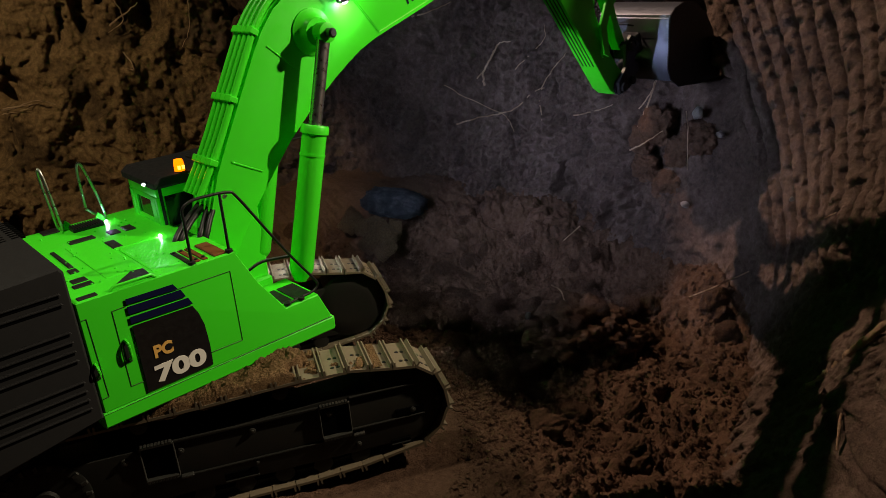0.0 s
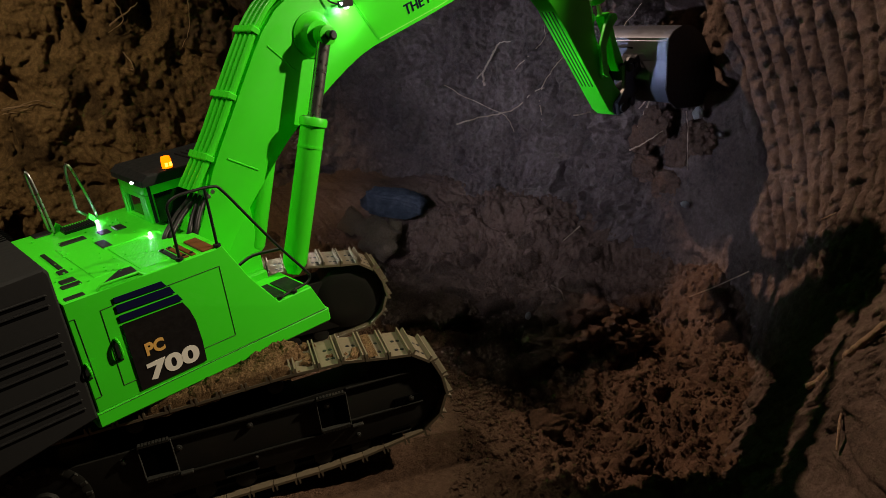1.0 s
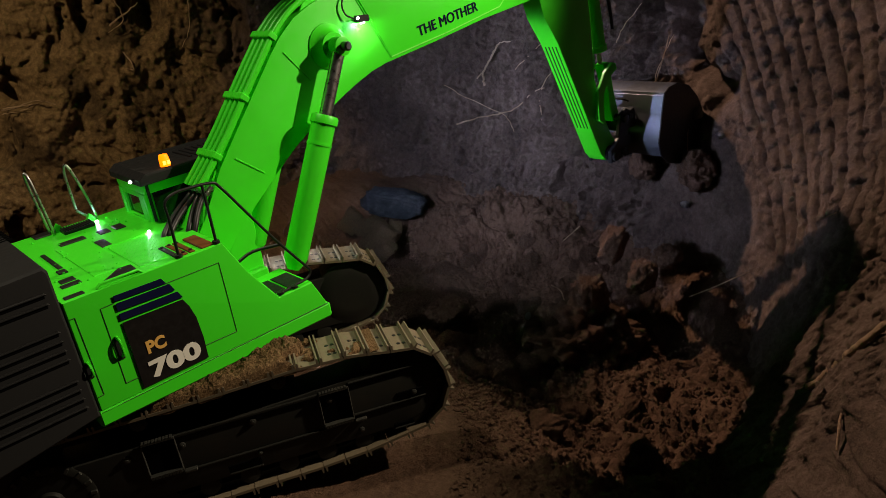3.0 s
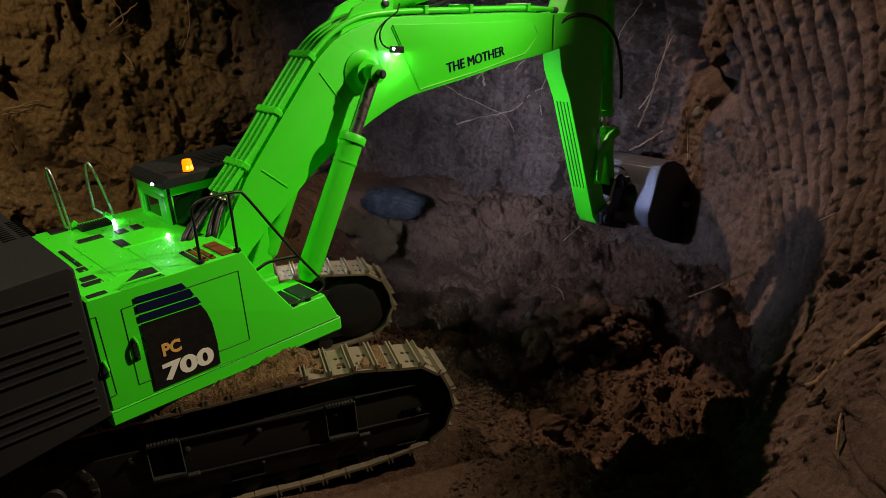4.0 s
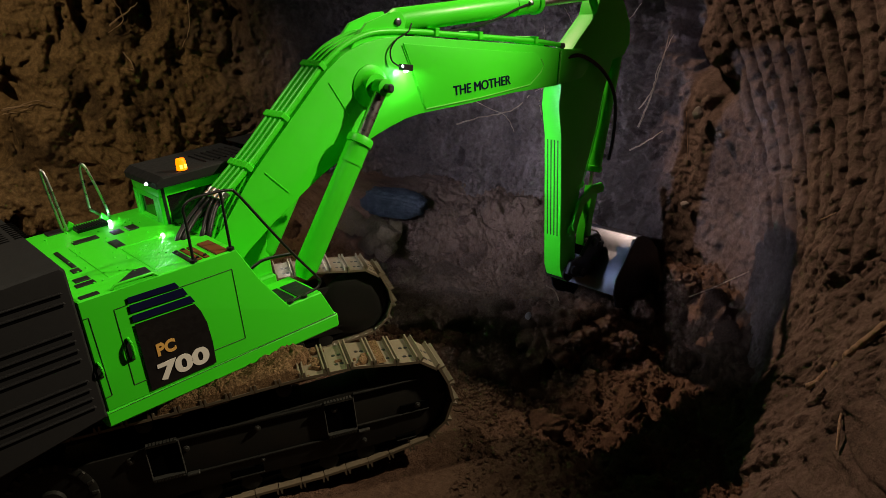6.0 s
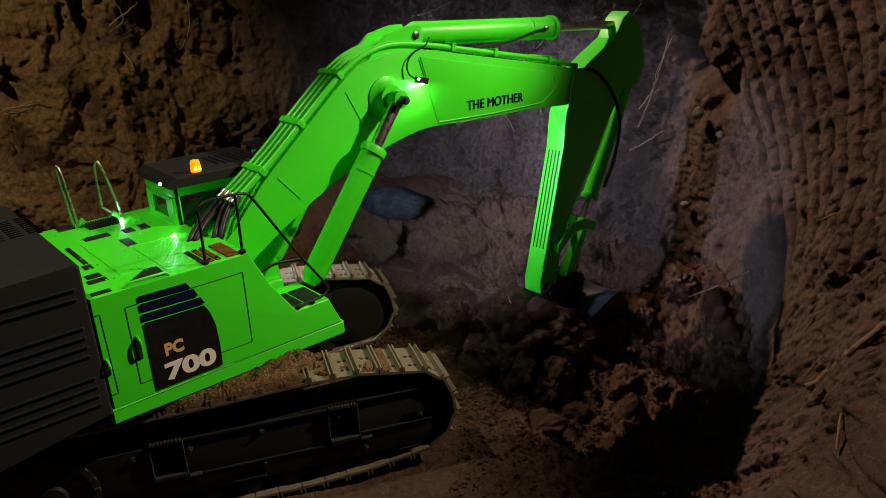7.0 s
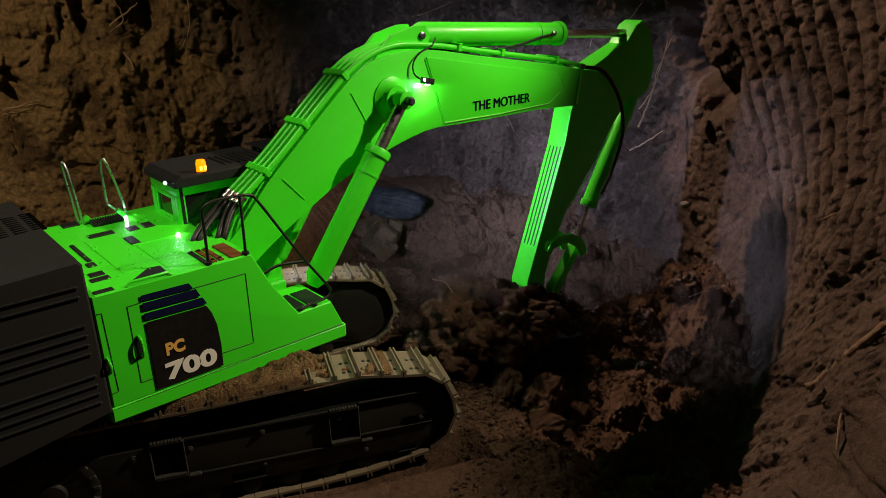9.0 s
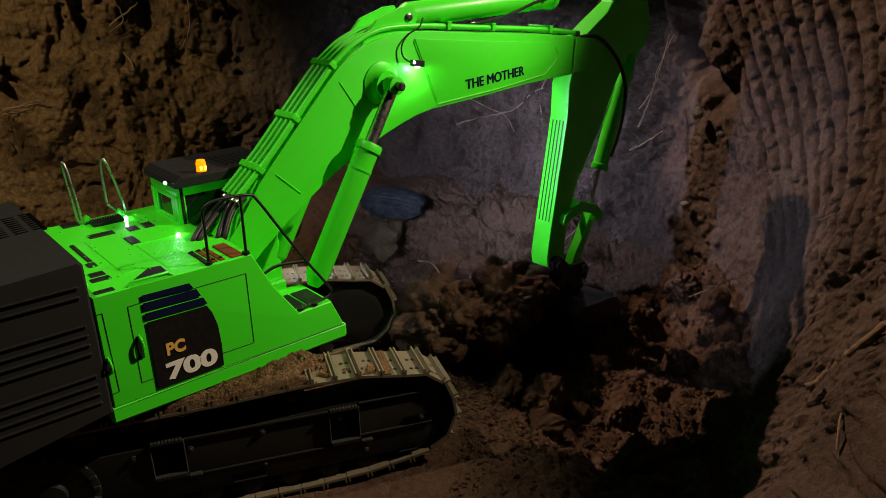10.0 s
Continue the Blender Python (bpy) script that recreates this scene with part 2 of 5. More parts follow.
def floor_surface(x, y):
    """The floor with its lumps and crumbs."""
    p = np.stack([x, y, 0 * x], 1)
    warp = p + 0.03 * np.stack([grain(p, 9.0, 61), grain(p, 9.0, 62), 0 * x], 1)
    warp = warp + 0.006 * np.stack([layers(p, 38.0, 2, 0.6, 63), layers(p, 38.0, 2, 0.6, 64), 0 * x], 1)
    loose = step(np.hypot(x, y), 0.30, 0.52) * (0.45 + 0.55 * step(x - y, 0.1, 0.5))
    h = floor_height(x, y) + 0.005 * layers(p, 9.0, 5, 0.55, 21)
    some = 0.55 + 0.6 * grain(p, 6.0, 33)
    rough = 0.022 * layers(p, 6.0, 3, 0.55, 31) + 0.030 * domes(warp, 10.0, 2) * some + 0.018 * domes(warp, 24.0, 3, 0.66) * (0.7 + 0.5 * grain(p, 11.0, 34))
    rough = rough + 0.009 * domes(warp, 55.0, 5) + 0.0045 * domes(warp, 120.0, 7, 0.7) + 0.003 * layers(p, 60.0, 3, 0.75, 36) - 0.030
    return h + loose * rough + 0.004 * np.clip(0.7 - lumps(p, 70.0, 9), 0, 1)


def wall_radius(az, z):
    """How far the cut face stands from the middle of the pit, by bearing and height."""
    base = np.interp(az, [-180, -125, -100, -80, -62, -51, -34, -18, -6, 8, 20, 35, 50, 62, 75, 95, 130, 180],
                     [2.6, 2.4, 1.7, 1.2, 0.95, 0.89, 0.985, 1.08, 1.10, 1.12, 1.2, 1.32, 1.38, 1.28, 1.15, 1.2, 1.8, 2.6])
    lean = np.interp(az, [-180, -80, -50, -34, -20, -8, 10, 50, 80, 180], [0.2, 0.5, 0.62, 0.62, 0.36, 0.14, 0.05, 0.1, 0.25, 0.2])
    top = np.where(az > 22, 0.5, 9.0)
    return base + lean * (np.minimum(z, top) - 0.3)


def wall_relief(a, z, R, p):
    """Depth of the face's relief: tooth grooves at one side, sheared streaks in the middle, broken lumps at the other."""
    s = a - 34 * (z - 0.3)
    groove = step(-s, 5, 11) * (1 - 0.75 * step(-a - 60 * (z - 0.1), 20, 34)) * step(z, 0.02, 0.16)
    left = step(a, 46, 58)
    mid = (1 - left) * step(a, -4, 8)
    wav = np.abs(np.sin(np.radians(s) * 1.1 * 84 + 0.35 * grain(p, 3.0, 3) + 0.2 * grain(p, 11.0, 4)))
    d = groove * (0.024 * (1 - wav) ** 2.4 * (0.9 + 0.4 * grain(p, 8.0, 9)) + 0.0022 * layers(p * np.array([1, 1, 0.5]), 45.0, 3, 0.7, 7))
    # a deep cleft and pits broken out of the grooved part
    d = d + 0.075 * np.exp(-((s + 4.6 + 2.6 * layers(p, 9.0, 3, 0.6, 52)) / 1.9) ** 2) * step(z + 0.05 * grain(p, 6.0, 51), 0.28, 0.38)
    # the slope at the near side: streaked and crumbly
    slope = step(-a, 16, 30)
    d = d + slope * (0.012 * layers(p * np.array([1, 1, 0.45]), 14.0, 5, 0.66, 57) + 0.008 * step(layers(p * np.array([1, 1, 0.6]), 26.0, 4, 0.6, 58), 0.35, 0.5) + 0.0025 * layers(p, 90.0, 3, 0.7, 59))
    hole = layers(p, 9.0, 3, 0.5, 44)
    d = d + (0.15 * groove + 0.5 * mid) * 0.022 * step(hole, 0.55, 0.85)
    # streaks
    q = p * np.array([1, 1, 0.28])
    streak = layers(q, 9.0, 4, 0.55, 11)
    d = d + mid * (0.040 * streak + 0.030 * step(streak, 0.25, 0.5) * step(grain(p, 6.0, 13), -0.1, 0.3) + 0.020 * layers(p, 26.0, 4, 0.7, 15) + 0.006 * layers(q, 40.0, 3, 0.6, 18, True))
    crack = layers(p * np.array([1, 1, 0.32]), 7.0, 4, 0.55, 101)
    d = d + mid * 0.034 * np.exp(-(crack / 0.07) ** 2) * step(grain(p, 5.0, 102), -0.2, 0.35)
    d = d + (mid + 0.12 * groove) * 0.012 * step(layers(p * np.array([1, 1, 0.7]), 24.0, 4, 0.6, 103), 0.42, 0.62)
    # broken face
    w = p + 0.03 * np.stack([grain(p, 8.0, 81), grain(p, 8.0, 82), grain(p, 8.0, 83)], 1)
    c = layers(w * np.array([1, 1, 0.6]), 5.5, 5, 0.58, 23)
    c2 = layers(w, 13.0, 4, 0.6, 27)
    d = d + left * (0.050 * c + 0.060 * step(c, 0.30, 0.42) + 0.018 * step(c2, 0.45, 0.58) * step(c, -0.25, 0.1) + 0.007 * np.abs(c2) + 0.012 * (lumps(w, 24.0, 5) - 0.5) * step(c, -0.2, 0.2) + 0.004 * layers(w, 40.0, 3, 0.65, 29))
    d = d + 0.016 * layers(p, 3.0, 2, 0.5, 2) + 0.004 * layers(p, 60.0, 3, 0.6, 5) + 0.004 * (lumps(p + 0.004 * grain(p, 60.0, 6)[:, None], 75.0, 8) - 0.5) * (1 - 0.5 * mid) * (1 - 0.8 * slope)
    return d


def earth():
    # the face
    az = np.concatenate([np.arange(-180, -50, 2.0), np.arange(-50, 100, 0.17), np.arange(100, 180.1, 2.0)])
    zz = np.concatenate([np.arange(-0.40, -0.16, 0.02), np.arange(-0.16, 0.75, 0.0032), np.arange(0.75, 1.88, 0.04)])
    A, Z = np.meshgrid(az, zz, indexing="ij")
    a, z = A.ravel(), Z.ravel()
    R = wall_radius(a, z)
    n = np.stack([np.cos(np.radians(a)), np.sin(np.radians(a)), 0 * a], 1)
    p = n * R[:, None]
    p[:, 2] = z
    d = wall_relief(a, z, R, p)
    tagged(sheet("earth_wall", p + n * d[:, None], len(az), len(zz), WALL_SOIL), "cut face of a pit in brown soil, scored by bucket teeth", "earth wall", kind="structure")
    # the floor
    xs = np.concatenate([np.arange(-3.0, -0.3, 0.06), np.arange(-0.3, 1.30, 0.0036), np.arange(1.30, 3.0, 0.08)])
    ys = np.concatenate([np.arange(-3.0, -0.78, 0.06), np.arange(-0.78, 0.75, 0.0036), np.arange(0.75, 3.0, 0.05)])
    X, Y = np.meshgrid(xs, ys, indexing="ij")
    x, y = X.ravel(), Y.ravel()
    tagged(sheet("ground", np.stack([x, y, floor_surface(x, y)], 1), len(xs), len(ys), SOIL), "loose brown soil on the floor of a pit", "ground", kind="structure")
    # the land round the pit, at the rim's height
    ring = np.radians(np.arange(0, 361, 6.0))
    rr = np.array([0.0, 0.5, 2.0, 10.0, 60.0])
    A, D = np.meshgrid(ring, rr, indexing="ij")
    a, d = A.ravel(), D.ravel()
    deg = (np.degrees(a) + 180) % 360 - 180
    R = wall_radius(deg, 1.85 + 0 * deg) + d
    land = np.stack([R * np.cos(a), R * np.sin(a), 1.84 + 0.03 * np.minimum(d, 1) * np.sin(a * 5)], 1)
    tagged(sheet("land", land, len(ring), len(rr), SOIL), "dark open ground round the pit", "ground", kind="structure")


earth()


# ---- the excavator: all its parts in its own space, nose along +x ----
HEADING = -23.0
FOOT = Vector((0.041, 0.0, 0.196))          # boom pivot
ELBOW = Vector((0.779, 0.0, 0.342))         # stick pivot
WRIST = Vector((0.620, 0.0, -0.020))        # bucket pivot
NEAR, FAR = -0.122, 0.160                   # sides of the upper body

excavator = tagged(new("excavator"), "lime-green radio-controlled model excavator on black crawler tracks", "model excavator")
excavator.empty_display_size = 0.1


def ring_path():
    """The crawler's path, clockwise from the top rear, as (x, z)."""
    pts = []
    front, rear, rf, rr = (0.243, 0.008), (-0.205, 0.008), 0.062, 0.062
    top = [(-0.205, 0.070), (-0.10, 0.073), (0.02, 0.076), (0.12, 0.081), (0.19, 0.079), (0.243, 0.070)]
    pts += top
    for a in range(75, -76, -15):
        pts.append((front[0] + rf * math.cos(radians(a)), front[1] + rf * math.sin(radians(a))))
    pts += [(0.19, -0.0625), (0.12, -0.0665), (0.02, -0.067), (-0.10, -0.067), (-0.205, -0.056)]
    for a in range(255, 104, -15):
        pts.append((rear[0] + rr * math.cos(radians(a)), rear[1] + rr * math.sin(radians(a))))
    return pts


def along(path, count):
    """Evenly spaced places and headings on a closed path."""
    p = [Vector((x, 0, z)) for x, z in path]
    seg = [(a, b, (b - a).length) for a, b in zip(p, p[1:] + p[:1])]
    total = sum(s[2] for s in seg)
    out = []
    for i in range(count):
        d = total * i / count
        for a, b, l in seg:
            if d <= l:
                v = (b - a) / l
                out.append((a + v * d, v))
                break
            d -= l
    return out, total / count


def shoe_mesh(pitch, width):
    bm = bmesh.new()
    h = 0.0035
    box(bm, -pitch * 0.485, pitch * 0.485, 0, width, -h, 0)
    for gx in (-0.43, 0.40):
        x = gx * pitch
        slab(bm, [(x - 0.0015, 0), (x - 0.0009, 0.0062), (x + 0.0009, 0.0062), (x + 0.0015, 0)], 0.0, width)
    n = len(bm.faces)
    for hy, gx in ((0.24, -0.02), (0.24, 0.22), (0.60, -0.02), (0.60, 0.22)):
        c = Vector((gx * pitch, width * hy, 0.0))
        turned(bm, c, c + Vector((0, 0, 1)), [(0, 0.0026), (0.0004, 0.0024), (0.0005, 0.0)], 10)
    bm.faces.ensure_lookup_table()
    for f in bm.faces[n:]:
        f.material_index = 1
    return bm


DUSTY = paint_material("scuffed_black_steel", (0.030, 0.031, 0.027), 0.5, 0.5, 0.0, gloss=0.3, dirt_colour=(0.10, 0.085, 0.06))
# near-black that paints the shade inside slots, pockets and vents
RECESS_SHADE = paint_material("recess_shade_black", (0.0016, 0.0016, 0.0016), 0.7, 0.0, 0.0, gloss=0.03)


def undercarriage():
    turn = pose(0, 0, 0, 0, 0, HEADING)
    path = ring_path()
    for inner, outer, name in ((-0.080, -0.144, "near"), (0.178, 0.242, "far")):
        lo, hi = min(inner, outer), max(inner, outer)
        sgn = -1 if outer < inner else 1
        out = outer - sgn * 0.006
        # side frame
        bm = bmesh.new()
        shell = [(-0.20, 0.030), (0.02, 0.034), (0.240, 0.048), (0.268, 0.043), (0.277, 0.032), (0.278, -0.018), (0.268, -0.032), (0.235, -0.042), (0.12, -0.042), (-0.20, -0.040)]
        slab(bm, shell, min(out, out - sgn * 0.05), max(out, out - sgn * 0.05), 0.003, 2)
        ob = smooth(part("track_frame", bm, FRAME, excavator, "dusty black crawler side frame"))
        ob.matrix_basis = turn
        # raised ridges, pocket frames with toothed treads, slots and bolts on the outer side
        def plate(name, x0, x1, z0, z1, proud, mat, label=""):
            bm = bmesh.new()
            box(bm, x0, x1, min(out - sgn * 0.001, out + sgn * proud), max(out - sgn * 0.001, out + sgn * proud), z0, z1, 0.0007)
            part(name, bm, mat, excavator, label).matrix_basis = turn

        for x0, x1, z0, z1 in ((-0.030, 0.143, 0.0335, 0.0370), (0.179, 0.237, -0.0075, -0.0050), (-0.030, 0.142, -0.0155, -0.0130), (0.179, 0.262, 0.0385, 0.0410)):
            plate("frame_ridge", x0, x1, z0, z1, 0.0026, FRAME)
        for x0, x1, z0, z1 in ((0.236, 0.273, -0.005, 0.0065), (0.226, 0.252, -0.042, -0.037), (0.020, 0.060, -0.036, -0.026)):
            # a thin dark plate paints the slot's shade; nothing is cut
            plate("frame_slot_shade", x0, x1, z0, z1, 0.0012, RECESS_SHADE, "near-black plate painting the shade of a slot in the frame")
            plate("slot_lip", x0, x1, z0 - 0.002, z0 - 0.0002, 0.0024, FRAME)
        for x0 in (-0.0635, 0.1425):
            x1 = x0 + 0.035
            # the pocket's inner shade is a dark plate on the frame
            plate("step_pocket_shade", x0, x1, -0.007, 0.036, 0.0010, RECESS_SHADE, "near-black plate painting the shade inside a step pocket")
            for a, b in ((x0 - 0.0016, x0), (x1, x1 + 0.0016)):
                plate("pocket_edge", a, b, -0.011, 0.037, 0.0040, DUSTY, "scuffed edge of a step pocket")
            for name, z0, z1, bar, proud in (("frame_step", -0.0105, -0.0075, -0.0066, 0.0075), ("step_rim", 0.0365, 0.0385, 0.0355, 0.0055)):
                bm = bmesh.new()
                a, b = sorted((out - sgn * 0.001, out + sgn * proud))
                for k in range(9):
                    box(bm, x0 + 0.0005 + k * 0.0039, x0 + 0.0031 + k * 0.0039, a, b, z0, z1)
                box(bm, x0, x1, a, b, min(bar, z1 - 0.0005), max(bar, z1 - 0.0005) if bar > z1 else z0 + 0.0005)
                part(name, bm, DUSTY, excavator, "scuffed toothed step plate").matrix_basis = turn
            plate("step_lug", x1 + 0.0016, x1 + 0.016, -0.0150, -0.0118, 0.006, DUSTY)
        for x, z, rad in ((0.154, 0.024, 0.004), (0.061, 0.025, 0.0042), (-0.0215, 0.0205, 0.004), (-0.083, 0.0215, 0.0045), (0.258, 0.002, 0.004), (0.06, -0.02, 0.003), (0.185, -0.030, 0.0035), (0.292, 0.010, 0.003)):
            bm = bmesh.new()
            turned(bm, (x, out, z), (x, out + sgn, z), [(0.0, rad), (0.0016, rad), (0.0022, rad * 0.75), (0.0022, rad * 0.5), (0.0032, rad * 0.45), (0.0034, 0.0)], 12)
            r = smooth(part("bolt", bm, DUSTY, excavator))
            r.matrix_basis = turn
        # rollers, idler and sprocket
        mid = (lo + hi) / 2
        for x, z, rad in [(0.243, 0.008, 0.0565), (-0.205, 0.008, 0.0545)] + [(-0.15 + k * 0.048, -0.050, 0.013) for k in range(8)] + [(-0.06, 0.060, 0.010), (0.10, 0.064, 0.010)]:
            bm = bmesh.new()
            w = (hi - lo) * (0.40 if rad > 0.03 else 0.36)
            turned(bm, (x, mid - w, z), (x, mid + w, z), [(0, rad * 0.5), (0.001, rad * 0.92), (0.004, rad), (2 * w - 0.004, rad), (2 * w - 0.001, rad * 0.92), (2 * w, rad * 0.5)], 20)
            r = smooth(part("idler" if rad > 0.03 else "roller", bm, FRAME, excavator))
            r.matrix_basis = turn
        c, face = (-0.172, -0.006), out + sgn * 0.001
        bm = bmesh.new()
        turned(bm, (c[0], face - sgn * 0.010, c[1]), (c[0], face + sgn, c[1]), [(0, 0.030), (0.001, 0.050), (0.009, 0.050), (0.010, 0.048), (0.010, 0.040), (0.007, 0.038), (0.007, 0.016), (0.014, 0.014), (0.015, 0.0)], 36)
        smooth(part("sprocket", bm, FRAME, excavator, "black drive sprocket with scuffed teeth"), 35).matrix_basis = turn
        tooth = None
        for k in range(20):
            if tooth is None:
                bm = bmesh.new()
                a, b = sorted((face - sgn * 0.004, face + sgn * 0.002))
                box(bm, 0.042, 0.0495, a - face, b - face, -0.0022, 0.0022, 0.0006)
                tooth = ob = part("sprocket_tooth", bm, DUSTY, excavator)
            else:
                ob = new("sprocket_tooth", tooth.data)
                ob.parent = excavator
            ob.matrix_basis = turn @ pose(c[0], face, c[1], 0, 18 * k, 0)
        # shoes and the chain under them
        places, pitch = along(path, 45)
        proto = None
        for at, v in places:
            nrm = Vector((-v.z, 0, v.x))
            m = Matrix(((v.x, 0, nrm.x, at.x), (0, 1, 0, lo), (v.z, 0, nrm.z, at.z), (0, 0, 0, 1)))
            # columns: run, across, out
            if proto is None:
                proto = part("track_shoe", shoe_mesh(pitch, hi - lo), SHOE, excavator, "worn steel track shoe with two ribs and dried soil")
                proto.data.materials.append(BLACK)
                ob = proto
            else:
                ob = new("track_shoe", proto.data)
                ob.parent = excavator
                ob["label"] = proto["label"]
            ob.matrix_basis = turn @ m
        bm = bmesh.new()
        ring = []
        for at, v in places:
            n = Vector((-v.z, 0, v.x))
            ring.append((at - n * 0.0035, at - n * 0.011))
        for y0, y1 in ((mid - 0.014, mid - 0.006), (mid + 0.006, mid + 0.014)):
            q = [[bm.verts.new((p.x, y, p.z)) for p in pr for y in (y0, y1)] for pr in ring]
            for a, b in zip(q, q[1:] + q[:1]):
                bm.faces.new((a[0], a[1], b[1], b[0])), bm.faces.new((a[2], b[2], b[3], a[3]))
                bm.faces.new((a[0], b[0], b[2], a[2])), bm.faces.new((a[1], a[3], b[3], b[1]))
        ob = part("track_chain", bm, FRAME, excavator)
        ob.matrix_basis = turn
        # earth packed on the upper run
        if sgn < 0:
            nx, ny = 300, 80
            X, Y = np.meshgrid(np.linspace(-0.05, 0.225, nx), np.linspace(lo + 0.0005, hi - 0.002, ny), indexing="ij")
            p = np.stack([X.ravel(), Y.ravel(), 0 * X.ravel()], 1)
            ragged = p[:, 0] + 0.016 * layers(p, 40.0, 3, 0.6, 7)
            crust = 0.42 * step(layers(p + 0.3, 45.0, 3, 0.6, 19), 0.25, 0.5) * (1 - step(p[:, 0], 0.19, 0.222))
            edge = step(p[:, 0], -0.05, -0.035) * np.maximum(1 - step(ragged, 0.118, 0.134), crust) * (0.75 + 0.25 * step(p[:, 1], lo, lo + 0.006))
            base = np.interp(p[:, 0], [-0.05, 0.02, 0.12, 0.19], [0.0735, 0.076, 0.081, 0.078])
            p[:, 2] = base - 0.002 + edge * (0.0155 + 0.0022 * layers(p, 70.0, 5, 0.7, 2) + 0.0022 * np.clip(0.8 - lumps(p, 260.0, 4), 0, 1))
            p[:, 2] = np.where(p[:, 1] < lo + 0.001, base - 0.003 + 0.004 * grain(p, 90.0, 4), p[:, 2])
            soil = sheet("packed_soil", p, nx, ny, TRACK_SOIL)
            soil.parent = excavator
            soil.matrix_basis = turn
            soil["label"] = "dry sandy soil packed on the track"
    # centre frame and slew ring
    bm = bmesh.new()
    box(bm, -0.12, 0.12, -0.09, 0.19, 0.0, 0.055, 0.008)
    turned(bm, (0, 0.03, 0.05), (0, 0.03, 0.1), [(0, 0.085), (0.048, 0.085)], 32)
    part("centre_frame", bm, FRAME, excavator).matrix_basis = turn


undercarriage()


# ---- upper body ----
bm = bmesh.new()
box(bm, -0.150, 0.150, NEAR, FAR, 0.089, 0.110, 0.003)
slab(bm, [(-0.146, 0.108), (0.1445, 0.108), (0.1445, 0.113), (0.130, 0.146), (0.083, 0.1455), (0.052, 0.192), (0.030, 0.2375), (-0.146, 0.2375)], -0.1215, -0.040, 0.003, 3)
box(bm, -0.1455, 0.0295, -0.060, FAR, 0.108, 0.2372, 0.005, 3)
box(bm, 0.03, 0.149, 0.03, FAR, 0.108, 0.125, 0.003)
upper = smooth(part("upper_body", bm, GREEN, excavator, "lime-green painted upper body with access doors"), 30)

# counterweight with louvred cowl
bm = bmesh.new()
slab(bm, [(-0.300, 0.082), (-0.147, 0.104), (-0.147, 0.273), (-0.151, 0.2795), (-0.300, 0.272)], NEAR - 0.002, FAR + 0.002, 0.006, 3)
cowl = smooth(part("counterweight", bm, CHARCOAL, upper, "dark charcoal counterweight and engine cowl"), 35)
for z0, n in ((0.254, 2), (0.212, 4), (0.155, 4)):
    for k in range(n):
        z = z0 - k * 0.0105
        bm = bmesh.new()
        # dark strip under each louvre: its shade put into the colour
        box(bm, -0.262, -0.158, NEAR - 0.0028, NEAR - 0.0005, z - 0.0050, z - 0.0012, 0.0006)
        part("vent_slot_shade", bm, RECESS_SHADE, upper)
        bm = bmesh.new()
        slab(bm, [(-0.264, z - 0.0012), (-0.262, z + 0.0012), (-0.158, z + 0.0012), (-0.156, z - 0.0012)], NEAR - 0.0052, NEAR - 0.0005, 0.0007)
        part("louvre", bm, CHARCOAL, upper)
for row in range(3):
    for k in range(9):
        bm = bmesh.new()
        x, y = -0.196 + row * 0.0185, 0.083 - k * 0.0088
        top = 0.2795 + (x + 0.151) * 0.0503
        # top vents are dark strips painted as shaded openings
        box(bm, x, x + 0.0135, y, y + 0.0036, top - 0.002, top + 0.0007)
        part("vent_slot_shade", bm, RECESS_SHADE, upper)


def seam(points, width=0.0011, mat=None, y=NEAR):
    """A recessed-looking door gap: a thin dark strip round a door on the near side."""
    for (x0, z0), (x1, z1) in zip(points, points[1:]):
        bm = bmesh.new()
        tube(bm, [(x0, y + 0.0004, z0), (x1, y + 0.0004, z1)], width * 0.5, 6)
        part("door_seam", bm, mat or SEAM, upper)


SEAM = paint_material("shadow_gap_green", (0.012, 0.10, 0.006), 0.6, 0.3, 0.0)
seam([(-0.1135, 0.127), (-0.1135, 0.217), (-0.099, 0.2175)])
seam([(-0.1135, 0.127), (-0.099, 0.127)])
seam([(-0.045, 0.2165), (0.020, 0.2165), (0.0195, 0.1275), (-0.022, 0.128)])
seam([(-0.1435, 0.218), (-0.139, 0.218), (-0.1375, 0.126), (-0.1435, 0.1255)])
seam([(-0.146, 0.1065), (0.146, 0.1095)])


def decal(name, outline, mat, y, label=""):
    bm = bmesh.new()
    slab(bm, outline, y - 0.0006, y)
    return part(name, bm, mat, upper, label)


decal("decal_panel", [(-0.098, 0.113), (-0.0215, 0.1135), (-0.0205, 0.140), (-0.022, 0.166), (-0.026, 0.182), (-0.0312, 0.1925), (-0.098, 0.194)], DECAL, NEAR - 0.0008, "black decal panel")
for z0, z1, x1 in ((0.197, 0.2045, -0.034), (0.208, 0.2165, -0.040), (0.2195, 0.2255, -0.047)):
    decal("decal_stripe", [(-0.0985, z0), (x1 + 0.004, z0 - 0.002), (x1, z1 - 0.001), (-0.0985, z1)], NAVY, NEAR - 0.0008, "navy blue decal stripe")
SIDE = Matrix(((1, 0, 0, 0), (0, 0, -1, 0), (0, 1, 0, 0), (0, 0, 0, 1)))
lettering("lettering", "PC", 0.0195, GOLD, upper, Matrix.Translation((-0.0835, NEAR - 0.0018, 0.1495)) @ SIDE, squeeze=0.92, bold=0.04)["label"] = "gold letters PC"
